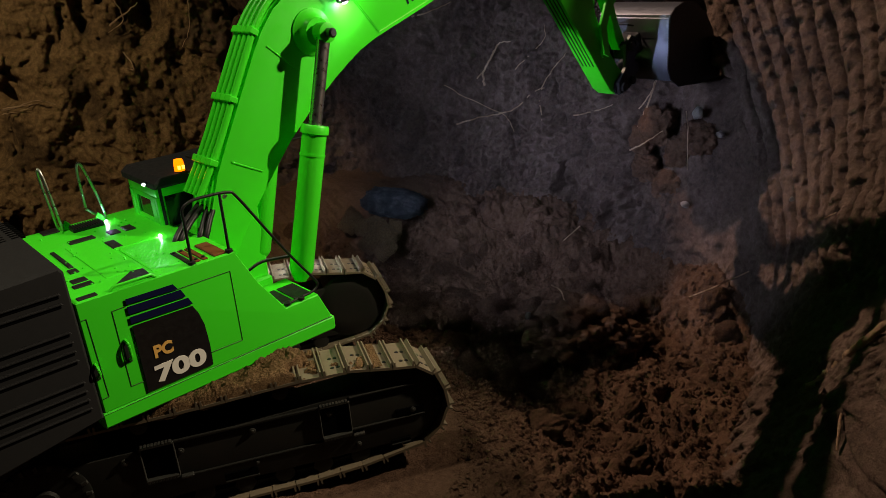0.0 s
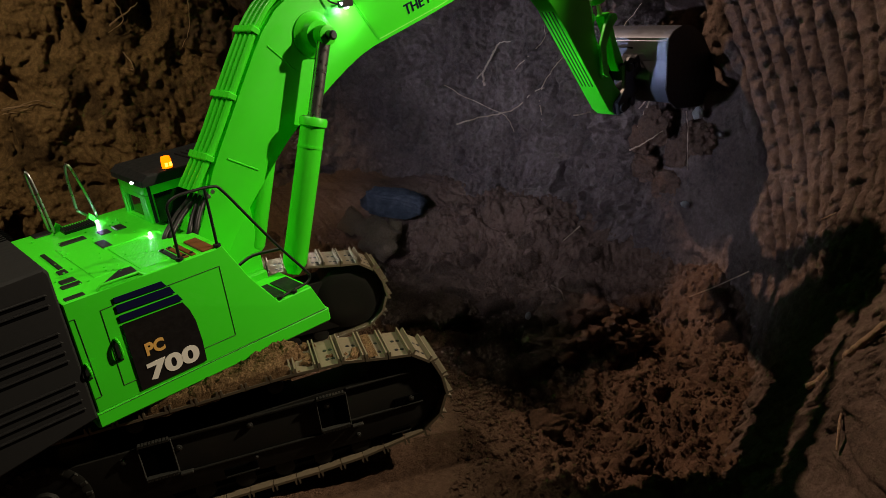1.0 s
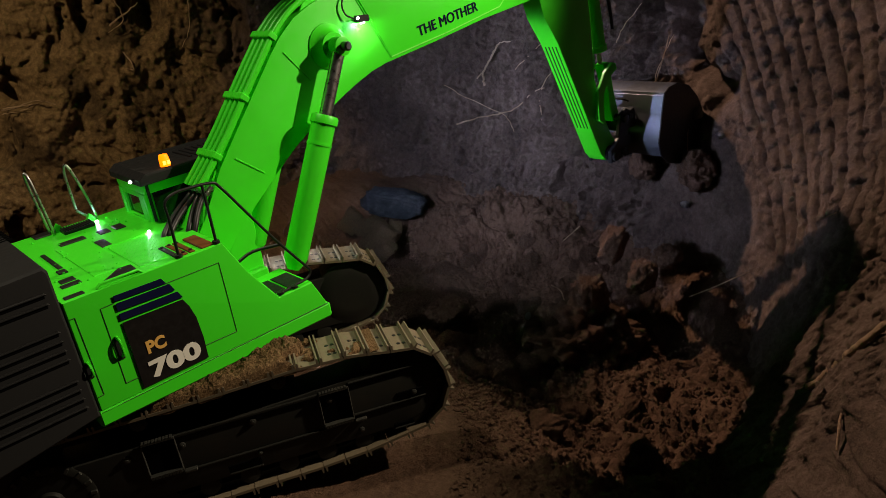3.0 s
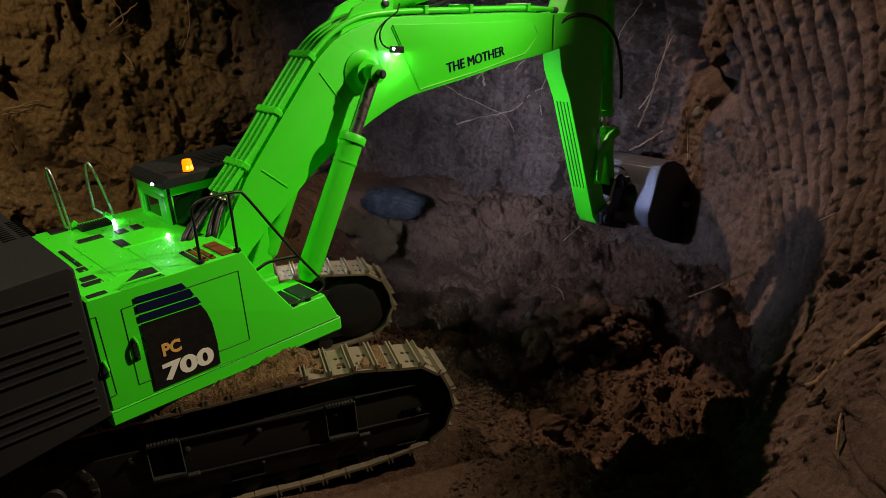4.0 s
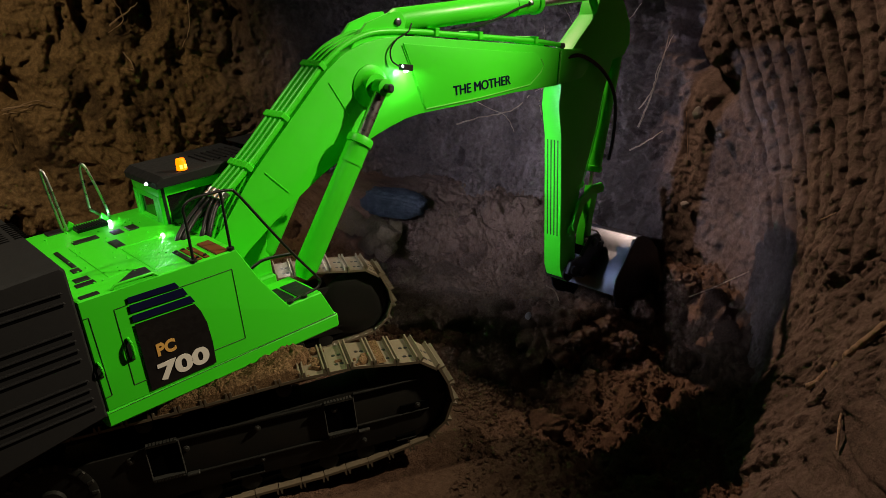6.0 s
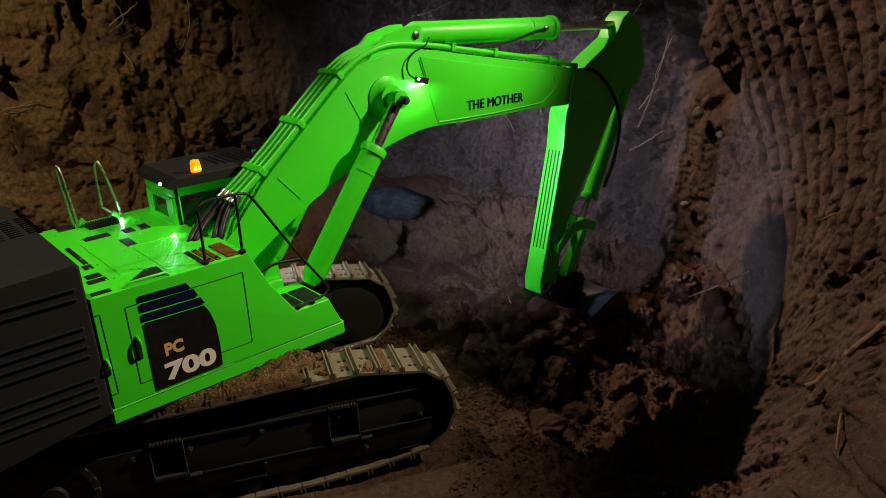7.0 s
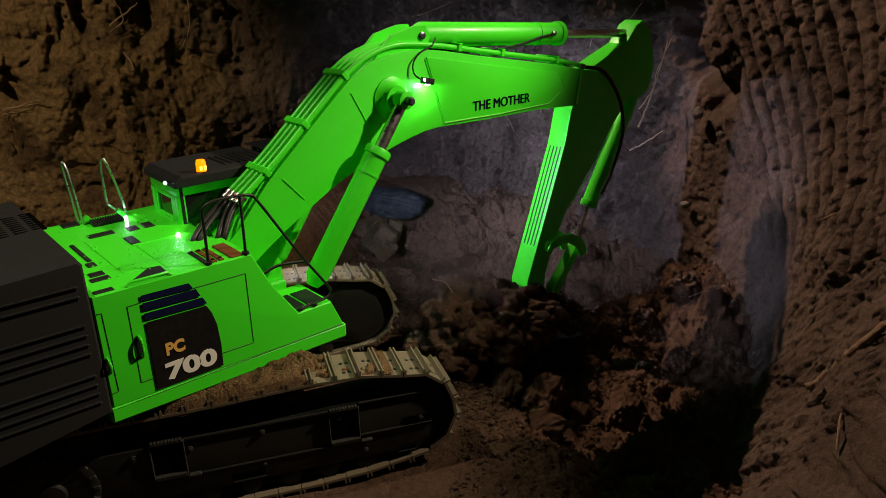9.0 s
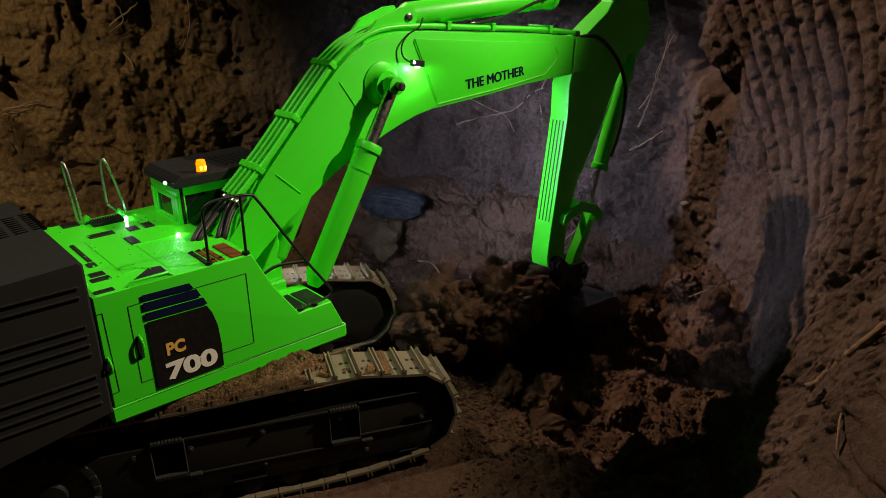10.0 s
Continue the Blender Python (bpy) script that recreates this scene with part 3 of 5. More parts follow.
lettering("lettering", "700", 0.0268, WHITE, upper, Matrix.Translation((-0.0870, NEAR - 0.0018, 0.1205)) @ SIDE, squeeze=1.46, bold=0.045)["label"] = "white digits 700"

# door handles
for x, z0, z1 in ((-0.1085, 0.158, 0.182), (-0.143, 0.152, 0.168)):
    bm = bmesh.new()
    box(bm, x - 0.0032, x + 0.0026, NEAR - 0.0012, NEAR + 0.001, z0 - 0.003, z1 - 0.002, 0.0006)
    part("handle_recess", bm, BLACK, upper)
    bm = bmesh.new()
    tube(bm, bend([(x, NEAR, z0), (x + 0.001, NEAR - 0.006, z0 + 0.005), (x + 0.001, NEAR - 0.006, z1 - 0.005), (x, NEAR, z1)], 4), 0.0016, 8)
    smooth(part("door_handle", bm, GREEN, upper))

# deck: hinged plates, slots, tread plate, grilles
DECK = 0.2375
for x0, x1, y0, y1 in ((-0.091, -0.060, 0.068, 0.082), (-0.0605, -0.0485, 0.008, 0.040), (-0.0445, -0.031, 0.062, 0.080), (-0.0252, -0.012, 0.0615, 0.083), (-0.1035, -0.083, 0.135, 0.155),
                       (-0.130, -0.114, -0.067, -0.054), (-0.1335, -0.113, -0.083, -0.072), (-0.1225, -0.1125, -0.034, -0.020), (-0.118, -0.1125, -0.014, 0.058), (-0.141, -0.121, -0.118, -0.109)):
    bm = bmesh.new()
    box(bm, x0, x1, y0, y1, DECK - 0.001, DECK + 0.0012, 0.0008)
    part("deck_grip", bm, BLACK, upper, "black anti-slip pad")
bm = bmesh.new()
vs = [bm.verts.new((x, y, DECK + z)) for z in (0.0, 0.0013) for x, y in ((-0.102, -0.110), (-0.064, -0.116), (-0.062, -0.086), (-0.075, -0.084))]
for q in ((3, 2, 1, 0), (4, 5, 6, 7), (0, 1, 5, 4), (1, 2, 6, 5), (2, 3, 7, 6), (3, 0, 4, 7)):
    bm.faces.new([vs[i] for i in q])
part("deck_grip", bm, BLACK, upper, "black anti-slip pad")
bm = bmesh.new()
tube(bm, [(-0.110, -0.119, DECK), (-0.106, -0.119, DECK + 0.004), (-0.066, -0.119, DECK + 0.004), (-0.062, -0.119, DECK)], 0.0016, 8)
smooth(part("deck_rail", bm, GREEN, upper))
for i in range(9):
    for j in range(12):
        bm = bmesh.new()
        x, y = -0.054 + i * 0.0052, -0.098 + j * 0.0078
        tube(bm, [(x - 0.0016, y - 0.002, DECK), (x + 0.0016, y + 0.002, DECK)], 0.0009, 5)
        part("tread_stud", bm, GREEN, upper)
for x0, x1, y0, y1 in ((-0.058, -0.008, -0.103, -0.004), (-0.10, -0.062, -0.08, 0.06), (-0.06, -0.004, 0.004, 0.05)):
    bm = bmesh.new()
    box(bm, x0, x1, y0, y1, DECK - 0.002, DECK + 0.0006, 0.0005)
    part("deck_plate", bm, GREEN, upper)
for k in range(3):
    bm = bmesh.new()
    x = -0.0235 + k * 0.0085
    box(bm, x, x + 0.0062, -0.117, -0.068, DECK - 0.001, DECK + 0.0018, 0.0006)
    part("grille", bm, ORANGE if k else BLACK, upper, "rusty orange grille slat")
    for y in (-0.112, -0.073):
        bm = bmesh.new()
        turned(bm, (x + 0.003, y, DECK + 0.0016), (x + 0.003, y, 1), [(0, 0.0022), (0.0016, 0.0020), (0.002, 0.0)], 8)
        part("grille_bolt", bm, BLACK, upper)
bm = bmesh.new()
box(bm, 0.0065, 0.0225, -0.118, -0.067, DECK - 0.001, DECK + 0.002, 0.0008)
part("grille", bm, ORANGE, upper, "rusty orange grille plate")
rng = random.Random(4)
for k in range(46):
    bm = bmesh.new()
    x, y = rng.uniform(-0.14, 0.0), rng.uniform(-0.11, 0.14)
    turned(bm, (x, y, DECK), (x, y, DECK + 1), [(0, 0.0014), (0.0012, 0.0013), (0.0018, 0.0)], 8)
    part("rivet", bm, GREEN, upper)

# front step with black pads
for x0, x1 in ((0.075, 0.098), (0.102, 0.126)):
    bm = bmesh.new()
    slab(bm, [(x0, 0.1465), (x1, 0.1465), (x1, 0.1478), (x0, 0.1478)], -0.110, -0.066, 0.0004)
    part("step_pad", bm, BLACK, upper, "black anti-slip step pad")

# hand rails
bm = bmesh.new()
tube(bm, bend([(-0.020, -0.118, 0.236), (-0.019, -0.118, 0.283), (-0.0185, -0.118, 0.300), (-0.008, -0.118, 0.307), (0.010, -0.118, 0.308), (0.036, -0.118, 0.306), (0.046, -0.118, 0.298), (0.074, -0.118, 0.252), (0.100, -0.118, 0.210), (0.128, -0.118, 0.169), (0.134, -0.116, 0.158), (0.127, -0.116, 0.151), (0.107, -0.116, 0.149), (0.087, -0.117, 0.147)], 5), 0.0017, 8)
tube(bm, [(0.025, -0.118, 0.235), (0.026, -0.118, 0.307)], 0.0017, 8)
tube(bm, bend([(0.055, -0.092, 0.196), (0.075, -0.095, 0.203), (0.103, -0.116, 0.207)], 4), 0.0019, 8)
smooth(part("handrail", bm, BLACK, upper, "black tubular handrail"), 60)
for x, z in ((-0.020, 0.238), (0.025, 0.238), (0.107, 0.147), (0.087, 0.147)):
    bm = bmesh.new()
    turned(bm, (x, -0.1175, z), (x, -0.1175, z + 1), [(0, 0.0045), (0.003, 0.0042), (0.0035, 0.002)], 12)
    part("rail_foot", bm, BLACK, upper)

# chrome mirror bars at the rear of the deck
for pts in ([(-0.083, 0.142, 0.239), (-0.089, 0.142, 0.312), (-0.086, 0.136, 0.312), (-0.080, 0.132, 0.239)], [(-0.044, 0.142, 0.258), (-0.043, 0.142, 0.310), (-0.036, 0.140, 0.311), (-0.023, 0.140, 0.246), (-0.030, 0.142, 0.243), (-0.044, 0.142, 0.256)]):
    bm = bmesh.new()
    tube(bm, bend(pts, 4), 0.0019, 8)
    smooth(part("grab_bar", bm, CHROME, upper, "chrome grab bar"), 60)
for x in (-0.074, -0.032):
    bm = bmesh.new()
    slab(bm, [(x - 0.006, DECK), (x + 0.008, DECK), (x + 0.004, DECK + 0.008), (x, DECK + 0.012), (x - 0.006, DECK + 0.004)], 0.135, 0.139, 0.0006)
    part("bracket", bm, GREEN, upper)
bm = bmesh.new()
box(bm, -0.073, -0.034, 0.112, 0.133, DECK - 0.001, DECK + 0.004, 0.0008)
part("vent_tray", bm, BLACK, upper, "black ribbed vent")
for k in range(12):
    bm = bmesh.new()
    x = -0.0715 + k * 0.0032
    box(bm, x, x + 0.0012, 0.112, 0.133, DECK + 0.004, DECK + 0.0056)
    part("vent_rib", bm, CHARCOAL, upper)
for x, y, z in ((-0.030, 0.118, DECK + 0.0025), (-0.006, 0.001, DECK + 0.0025)):
    bm = bmesh.new()
    turned(bm, (x, y, z), (x - 0.3, y - 0.3, z + 1), [(0, 0.0015), (0.0006, 0.0014), (0.0012, 0.0)], 12)
    part("deck_lamp", bm, LED_BOOM, upper, "small glowing white deck lamp")

# ---- cab ----
CX0, CX1, CY0, CY1, CZ0, CZ1 = 0.014, 0.150, 0.042, 0.135, 0.110, 0.289
bm = bmesh.new()
box(bm, CX0, CX1, CY0, CY1, CZ0, 0.232, 0.002)
cab = smooth(part("cab", bm, GREEN, upper, "lime-green operator cab with dark windows"), 30)
for x, y in [(CX0, CY0), (CX0, CY1), (CX1, CY0), (CX1, CY1), (0.075, CY1)]:
    bm = bmesh.new()
    box(bm, x - (0.0 if x < 0.1 else 0.011), x + (0.011 if x < 0.1 else 0.0), y - (0.0 if y < 0.1 else 0.010), y + (0.010 if y < 0.1 else 0.0), 0.231, 0.275, 0.002)
    smooth(part("cab_pillar", bm, GREEN, upper), 30)
bm = bmesh.new()
box(bm, CX0 + 0.0005, CX0 + 0.010, CY0 + 0.009, CY0 + 0.026, 0.231, 0.275, 0.002)
box(bm, CX0 + 0.0005, CX0 + 0.010, CY0 + 0.020, CY1 - 0.008, 0.231, 0.241, 0.002)
box(bm, CX0 + 0.0005, CX0 + 0.010, CY0 + 0.020, CY1 - 0.008, 0.266, 0.276, 0.002)
smooth(part("window_frame", bm, GREEN, upper), 30)
bm = bmesh.new()
box(bm, CX0 + 0.001, CX0 + 0.010, CY1 - 0.018, CY1 - 0.009, 0.231, 0.275, 0.001)
smooth(part("window_frame", bm, GREEN, upper), 30)
bm = bmesh.new()
box(bm, CX0 + 0.004, CX0 + 0.0080, CY0 - 0.0014, CY0 + 0.001, 0.200, 0.288, 0.0005)
part("door_seal", bm, BLACK, upper, "black rubber door seal")
bm = bmesh.new()
box(bm, CX0, CX1, CY0, CY1, 0.273, CZ1, 0.004, 2)
smooth(part("cab_head", bm, GREEN, upper), 30)
for a in ((CX0 + 0.011, CX1 - 0.011, CY0 + 0.004, CY0 + 0.006), (CX0 + 0.011, CX1 - 0.011, CY1 - 0.006, CY1 - 0.004), (CX0 + 0.004, CX0 + 0.006, CY0 + 0.008, CY1 - 0.008), (CX1 - 0.006, CX1 - 0.004, CY0 + 0.008, CY1 - 0.008)):
    bm = bmesh.new()
    box(bm, *a, 0.230, 0.277)
    part("window_pane", bm, GLASS, upper, "dark tinted cab window")
bm = bmesh.new()
slab(bm, [(0.009, 0.2885), (0.162, 0.2885), (0.164, 0.297), (0.150, 0.304), (0.018, 0.303), (0.009, 0.296)], CY0 - 0.016, CY1 + 0.004, 0.003, 2)
part("cab_roof", bm, CHARCOAL, upper, "dark grey overhanging cab roof")
for k in range(7):
    bm = bmesh.new()
    box(bm, 0.085 + k * 0.009, 0.089 + k * 0.009, 0.045, 0.10, 0.3025, 0.3055, 0.0006)
    part("roof_rib", bm, BLACK, upper)
bm = bmesh.new()
turned(bm, (0.048, 0.034, 0.3015), (0.048, 0.034, 1), [(0, 0.0066), (0.0025, 0.0066), (0.0027, 0.0056)], 16)
part("beacon_base", bm, BLACK, upper)
bm = bmesh.new()
turned(bm, (0.048, 0.034, 0.304), (0.048, 0.034, 1), [(0, 0.0066), (0.011, 0.0062), (0.0145, 0.0052), (0.0155, 0.0)], 12)
smooth(part("beacon", bm, AMBER, upper, "glowing amber warning beacon"))
for dx in (-0.0028, 0.0028):
    bm = bmesh.new()
    box(bm, 0.048 + dx - 0.0018, 0.048 + dx + 0.0018, 0.0268, 0.0282, 0.3065, 0.3115, 0.0005)
    part("beacon_bulb", bm, AMBER_CORE, upper, "bright bulb in the beacon")


def lamp(at, towards, radius, glow, label, parent, hood=0.0045):
    """A small cased lamp: black housing and a glowing lens set into its front."""
    a, d = Vector(at), (Vector(towards) - Vector(at)).normalized()
    bm = bmesh.new()
    turned(bm, a - d * 0.008, a + d, [(0, radius * 0.5), (0.001, radius * 0.9), (0.008, radius * 1.15), (0.008 + hood, radius * 1.2), (0.008 + hood, radius * 1.02), (0.0085, radius * 0.98)], 16)
    h = smooth(part("lamp_housing", bm, BLACK, parent))
    bm = bmesh.new()
    turned(bm, a, a + d, [(0, radius * 0.95), (0.0016, radius * 0.9), (0.0022, 0.0)], 16)
    smooth(part("lamp_lens", bm, glow, parent, label))
    return h


lamp((0.0072, 0.052, 0.2935), (-0.3, -0.30, 0.30), 0.0021, LED_BOOM, "small glowing white rear lamp", upper)
for y in (0.060, 0.112):
    lamp((0.168, y, 0.2985), (1.2, y + 0.20, 0.130), 0.008, LED, "glowing white work lamp", upper, 0.013)

# plates added to keep the work lamps off the wall's top and foot
for name, x1, z0, z1 in (("upper_beam_block", 0.245, 0.3062, 0.3082), ("lower_beam_block", 0.188, 0.2840, 0.2860)):
    bm = bmesh.new()
    box(bm, 0.158, x1, 0.040, 0.132, z0, z1, 0.0006)
    part(name, bm, BLACK, upper, "black plate added to cut off the work lamp beam")
# added lamp, hidden behind the boom, to whiten the far track's shoes
lamp((0.156, 0.118, 0.200), (0.262, 0.120, 0.080), 0.0036, LED_FILL, "unseen white lamp added to brighten the far track", upper, 0.009)

# flexible hoses from the deck to the boom foot
for k in range(4):
    y = -0.0235 + k * 0.0125
    fx = (0.030, 0.024, 0.004, -0.002)[k]
    fy = (-0.0445, -0.040, -0.033, -0.0285)[k]
    bm = bmesh.new()
    tube(bm, bend([(fx, fy, DECK - 0.006), (fx + 0.006, fy + 0.003, 0.2405), (0.5 * fx + 0.030, 0.5 * (fy + y), 0.2515 + 0.002 * (k > 1)), (0.058, y, 0.2625), (0.068, y, 0.2712)], 6), 0.0036, 8)
    smooth(part("hydraulic_hose", bm, BLACK, upper, "black flexible hydraulic hose"), 60)
    bm = bmesh.new()
    turned(bm, (0.064, y, 0.2682), (0.104, y, 0.297), [(0, 0.0040), (0.001, 0.0054), (0.005, 0.0054), (0.0055, 0.0046), (0.008, 0.0046), (0.0085, 0.0054), (0.013, 0.0054), (0.0135, 0.004)], 10)
    smooth(part("hose_fitting", bm, CHROME, upper, "steel hose fitting"), 40)

# ---- boom ----
BOOM_LOW = [(0.060, 0.172), (0.087, 0.194), (0.129, 0.221), (0.175, 0.247), (0.213, 0.267), (0.262, 0.287), (0.313, 0.303), (0.340, 0.310), (0.366, 0.3155), (0.395, 0.318), (0.422, 0.3175), (0.493, 0.316), (0.600, 0.316), (0.707, 0.311), (0.780, 0.314)]
BOOM_TOP = [(0.800, 0.330), (0.800, 0.352), (0.785, 0.364), (0.730, 0.371), (0.658, 0.386), (0.518, 0.409), (0.458, 0.419), (0.410, 0.428), (0.375, 0.4325), (0.340, 0.4335), (0.305, 0.430), (0.272, 0.421), (0.245, 0.406), (0.224, 0.390), (0.168, 0.342), (0.131, 0.310), (0.104, 0.286), (0.060, 0.236), (0.034, 0.214), (0.030, 0.190)]
bm = bmesh.new()
slab(bm, BOOM_LOW + BOOM_TOP, -0.028, 0.028, 0.0012, 2)
boom = smooth(part("boom", bm, GREEN, excavator, "lime-green bent steel boom"), 25)
# weld seams and edge flange
for pts in ([(0.374, 0.4225), (0.520, 0.3965), (0.655, 0.3735), (0.668, 0.364), (0.6755, 0.351), (0.668, 0.341), (0.639, 0.3235), (0.520, 0.3215), (0.406, 0.3235)],):
    bm = bmesh.new()
    slab(bm, pts[::-1], -0.0298, -0.0275, 0.0007, 2)
    smooth(part("stiffening_plate", bm, GREEN, boom, "lime-green plate welded on the boom's side"), 25)
    # the weld line's highlight is painted in lighter green
    bm = bmesh.new()
    tube(bm, [(x, -0.0298, z) for x, z in pts[3:]], 0.0009, 6)
    part("weld_seam", bm, EDGE_GLINT, boom, "weld edge in lighter green, a painted highlight")
bm = bmesh.new()
slab(bm, [(0.722, 0.3705), (0.7125, 0.313), (0.780, 0.3155), (0.7985, 0.331), (0.7985, 0.351), (0.784, 0.3625)], -0.0305, -0.0275, 0.001, 2)
smooth(part("boom_ear", bm, GREEN, boom), 25)
# same painted highlight along the ear's weld
bm = bmesh.new()
tube(bm, [(0.7215, -0.0300, 0.369), (0.7123, -0.0300, 0.314)], 0.0014, 6)
part("weld_seam", bm, EDGE_GLINT, boom, "weld edge in lighter green, a painted highlight")
for a, b in (((0.242, 0.387), (0.268, 0.339)), ((0.128, 0.290), (0.158, 0.256)), ((0.372, 0.42), (0.405, 0.325))):
    bm = bmesh.new()
    tube(bm, [(a[0], -0.0281, a[1]), (b[0], -0.0281, b[1])], 0.0012, 6)
    part("weld_seam", bm, GREEN, boom)
name_letters = lettering("lettering", "THE MOTHER", 0.0208, NAVY, boom, Matrix.Translation((0.4625, -0.0303, 0.3336)) @ SIDE @ pose(0, 0, 0, 0, 0, -0.6), bold=0.0)
name_letters["label"] = "dark blue letters THE MOTHER"
bm = bmesh.new()
for dx, dz in ((0, 0), (0.0007, 0), (0.00035, 0.0004)):
    bm.from_mesh(name_letters.data)
    bmesh.ops.translate(bm, verts=bm.verts[-len(name_letters.data.vertices):], vec=(dx, -0.0001 * (dx > 0), dz))
bm.to_mesh(name_letters.data)
bm.free()
# pivot boss for the lift cylinders
for s in (-1, 1):
    bm = bmesh.new()
    turned(bm, (0.309, s * 0.027, 0.372), (0.309, s, 0.372), [(0, 0.030), (0.003, 0.0295), (0.006, 0.024), (0.010, 0.020), (0.016, 0.018)], 28)
    smooth(part("pivot_boss", bm, GREEN, boom), 50)
    bm = bmesh.new()
    turned(bm, (0.309, s * 0.040, 0.372), (0.309, s, 0.372), [(0, 0.006), (0.035, 0.006), (0.037, 0.004)], 14)
    smooth(part("pivot_pin", bm, STEEL, boom))
# lug for the stick cylinder
for s in (-1, 1):
    bm = bmesh.new()
    slab(bm, [(0.285, 0.422), (0.300, 0.440), (0.318, 0.456), (0.360, 0.466), (0.380, 0.466), (0.388, 0.452), (0.384, 0.438), (0.384, 0.424)], s * 0.020 - 0.0025, s * 0.020 + 0.0025, 0.0008)
    part("cylinder_lug", bm, GREEN, boom)
bm = bmesh.new()
turned(bm, (0.372, -0.026, 0.452), (0.372, 1, 0.452), [(0, 0.003), (0.001, 0.0055), (0.051, 0.0055), (0.052, 0.003)], 14)
part("pivot_pin", bm, STEEL, boom)
# rigid hydraulic pipes along the top, with clamps
for k in range(4):
    y = -0.0235 + k * 0.0125
    far = [(0.73, 0.377)] if k in (0, 3) else []
    pts = [(0.072, 0.2745), (0.096, 0.292), (0.131, 0.319), (0.168, 0.351), (0.224, 0.399), (0.246, 0.4155), (0.272, 0.430), (0.305, 0.440), (0.340, 0.4425), (0.400, 0.436)] + ([(0.458, 0.4265), (0.518, 0.4165), (0.658, 0.393)] if far else []) + far
    bm = bmesh.new()
    tube(bm, bend([(x, y, z) for x, z in pts], 4), 0.0042, 8)
    smooth(part("hydraulic_pipe", bm, GREEN, boom), 60)
    x, z = pts[-1]
    bm = bmesh.new()
    turned(bm, (x - 0.006, y, z), (x + 1, y, z - 0.15), [(0, 0.0052), (0.011, 0.0052), (0.012, 0.003)], 10)
    part("pipe_fitting", bm, STEEL, boom)
for x, z, ang in ((0.108, 0.3015, 40), (0.170, 0.3535, 40.5), (0.236, 0.4095, 37), (0.44, 0.430, -10), (0.53, 0.415, -10), (0.66, 0.393, -9.5)):
    bm = bmesh.new()
    m = pose(x, 0, z, 0, -ang, 0)
    box(bm, -0.004, 0.004, -0.0295, 0.020, -0.0055, 0.0052, 0.001)
    bmesh.ops.transform(bm, matrix=m, verts=bm.verts)
    part("pipe_clamp", bm, GREEN, boom)
    for y in (-0.029, -0.0172, -0.005, 0.0075):
        bm = bmesh.new()
        box(bm, -0.0045, 0.0045, y - 0.001, y + 0.0115, 0.004, 0.0068, 0.001)
        bmesh.ops.transform(bm, matrix=m, verts=bm.verts)
        part("pipe_clamp", bm, GREEN, boom)
# boom lamp with its cable
bm = bmesh.new()
box(bm, -0.009, 0.009, -0.006, 0.006, -0.0045, 0.0045, 0.001)
bmesh.ops.transform(bm, matrix=pose(0.366, -0.040, 0.3905, 0, 12, 0), verts=bm.verts)
part("lamp_housing", bm, BLACK, boom, "small black lamp on the boom")
bm = bmesh.new()
turned(bm, (0.3655, -0.040, 0.3858), (0.372, -0.034, 0.30), [(0, 0.0031), (0.0012, 0.003), (0.0016, 0.0)], 12)
part("lamp_lens", bm, LED_BOOM, boom, "glowing white lamp lens")
bm = bmesh.new()
turned(bm, (0.3575, -0.044, 0.3935), (0.33, -0.09, 0.40), [(0, 0.0019), (0.0012, 0.0017), (0.0016, 0.0)], 12)
part("lamp_lens", bm, LED_SOFT, boom, "glowing white lamp lens")
bm = bmesh.new()
tube(bm, [(0.366, -0.034, 0.390), (0.366, -0.027, 0.392)], 0.002, 6)
tube(bm, bend([(0.358, -0.038, 0.392), (0.347, -0.034, 0.402), (0.347, -0.033, 0.417), (0.362, -0.031, 0.430), (0.385, -0.028, 0.437), (0.398, -0.022, 0.447)], 5), 0.0012, 6)
part("lamp_cable", bm, BLACK, boom)

# ---- stick ----
STICK = [(0.604, 0.003), (0.650, 0.124), (0.695, 0.243), (0.708, 0.300), (0.745, 0.365), (0.800, 0.386), (0.858, 0.405), (0.886, 0.436), (0.905, 0.444), (0.930, 0.428), (0.946, 0.385), (0.950, 0.345), (0.938, 0.312), (0.915, 0.300), (0.880, 0.306), (0.835, 0.262), (0.790, 0.203), (0.735, 0.145), (0.708, 0.118), (0.672, 0.058), (0.653, 0.005), (0.648, -0.022), (0.632, -0.040), (0.612, -0.036), (0.603, -0.018)]
SY0, SY1 = -0.0215, 0.0185
bm = bmesh.new()
slab(bm, STICK, SY0, SY1, 0.0012, 2)
stick = smooth(part("stick", bm, GREEN, excavator, "lime-green stick with four long ribs"), 25)
for k in range(4):
    y = SY0 + 0.0080 + k * 0.0080
    bm = bmesh.new()
    d = Vector((0.091, 0, 0.240)).normalized()
    a, b = Vector((0.604, y, 0.003)) + d * 0.065, Vector((0.604, y, 0.003)) + d * 0.250
    tube(bm, [a, b], 0.0013, 6)
    part("rib", bm, SEAM, stick)
for y in (SY0 + 0.0002,):
    bm = bmesh.new()
    tube(bm, bend([(0.835, y, 0.258), (0.792, y, 0.202), (0.740, y, 0.146), (0.718, y, 0.128), (0.706, y, 0.130)], 4), 0.0011, 6)
    part("weld_seam", bm, GREEN, stick)
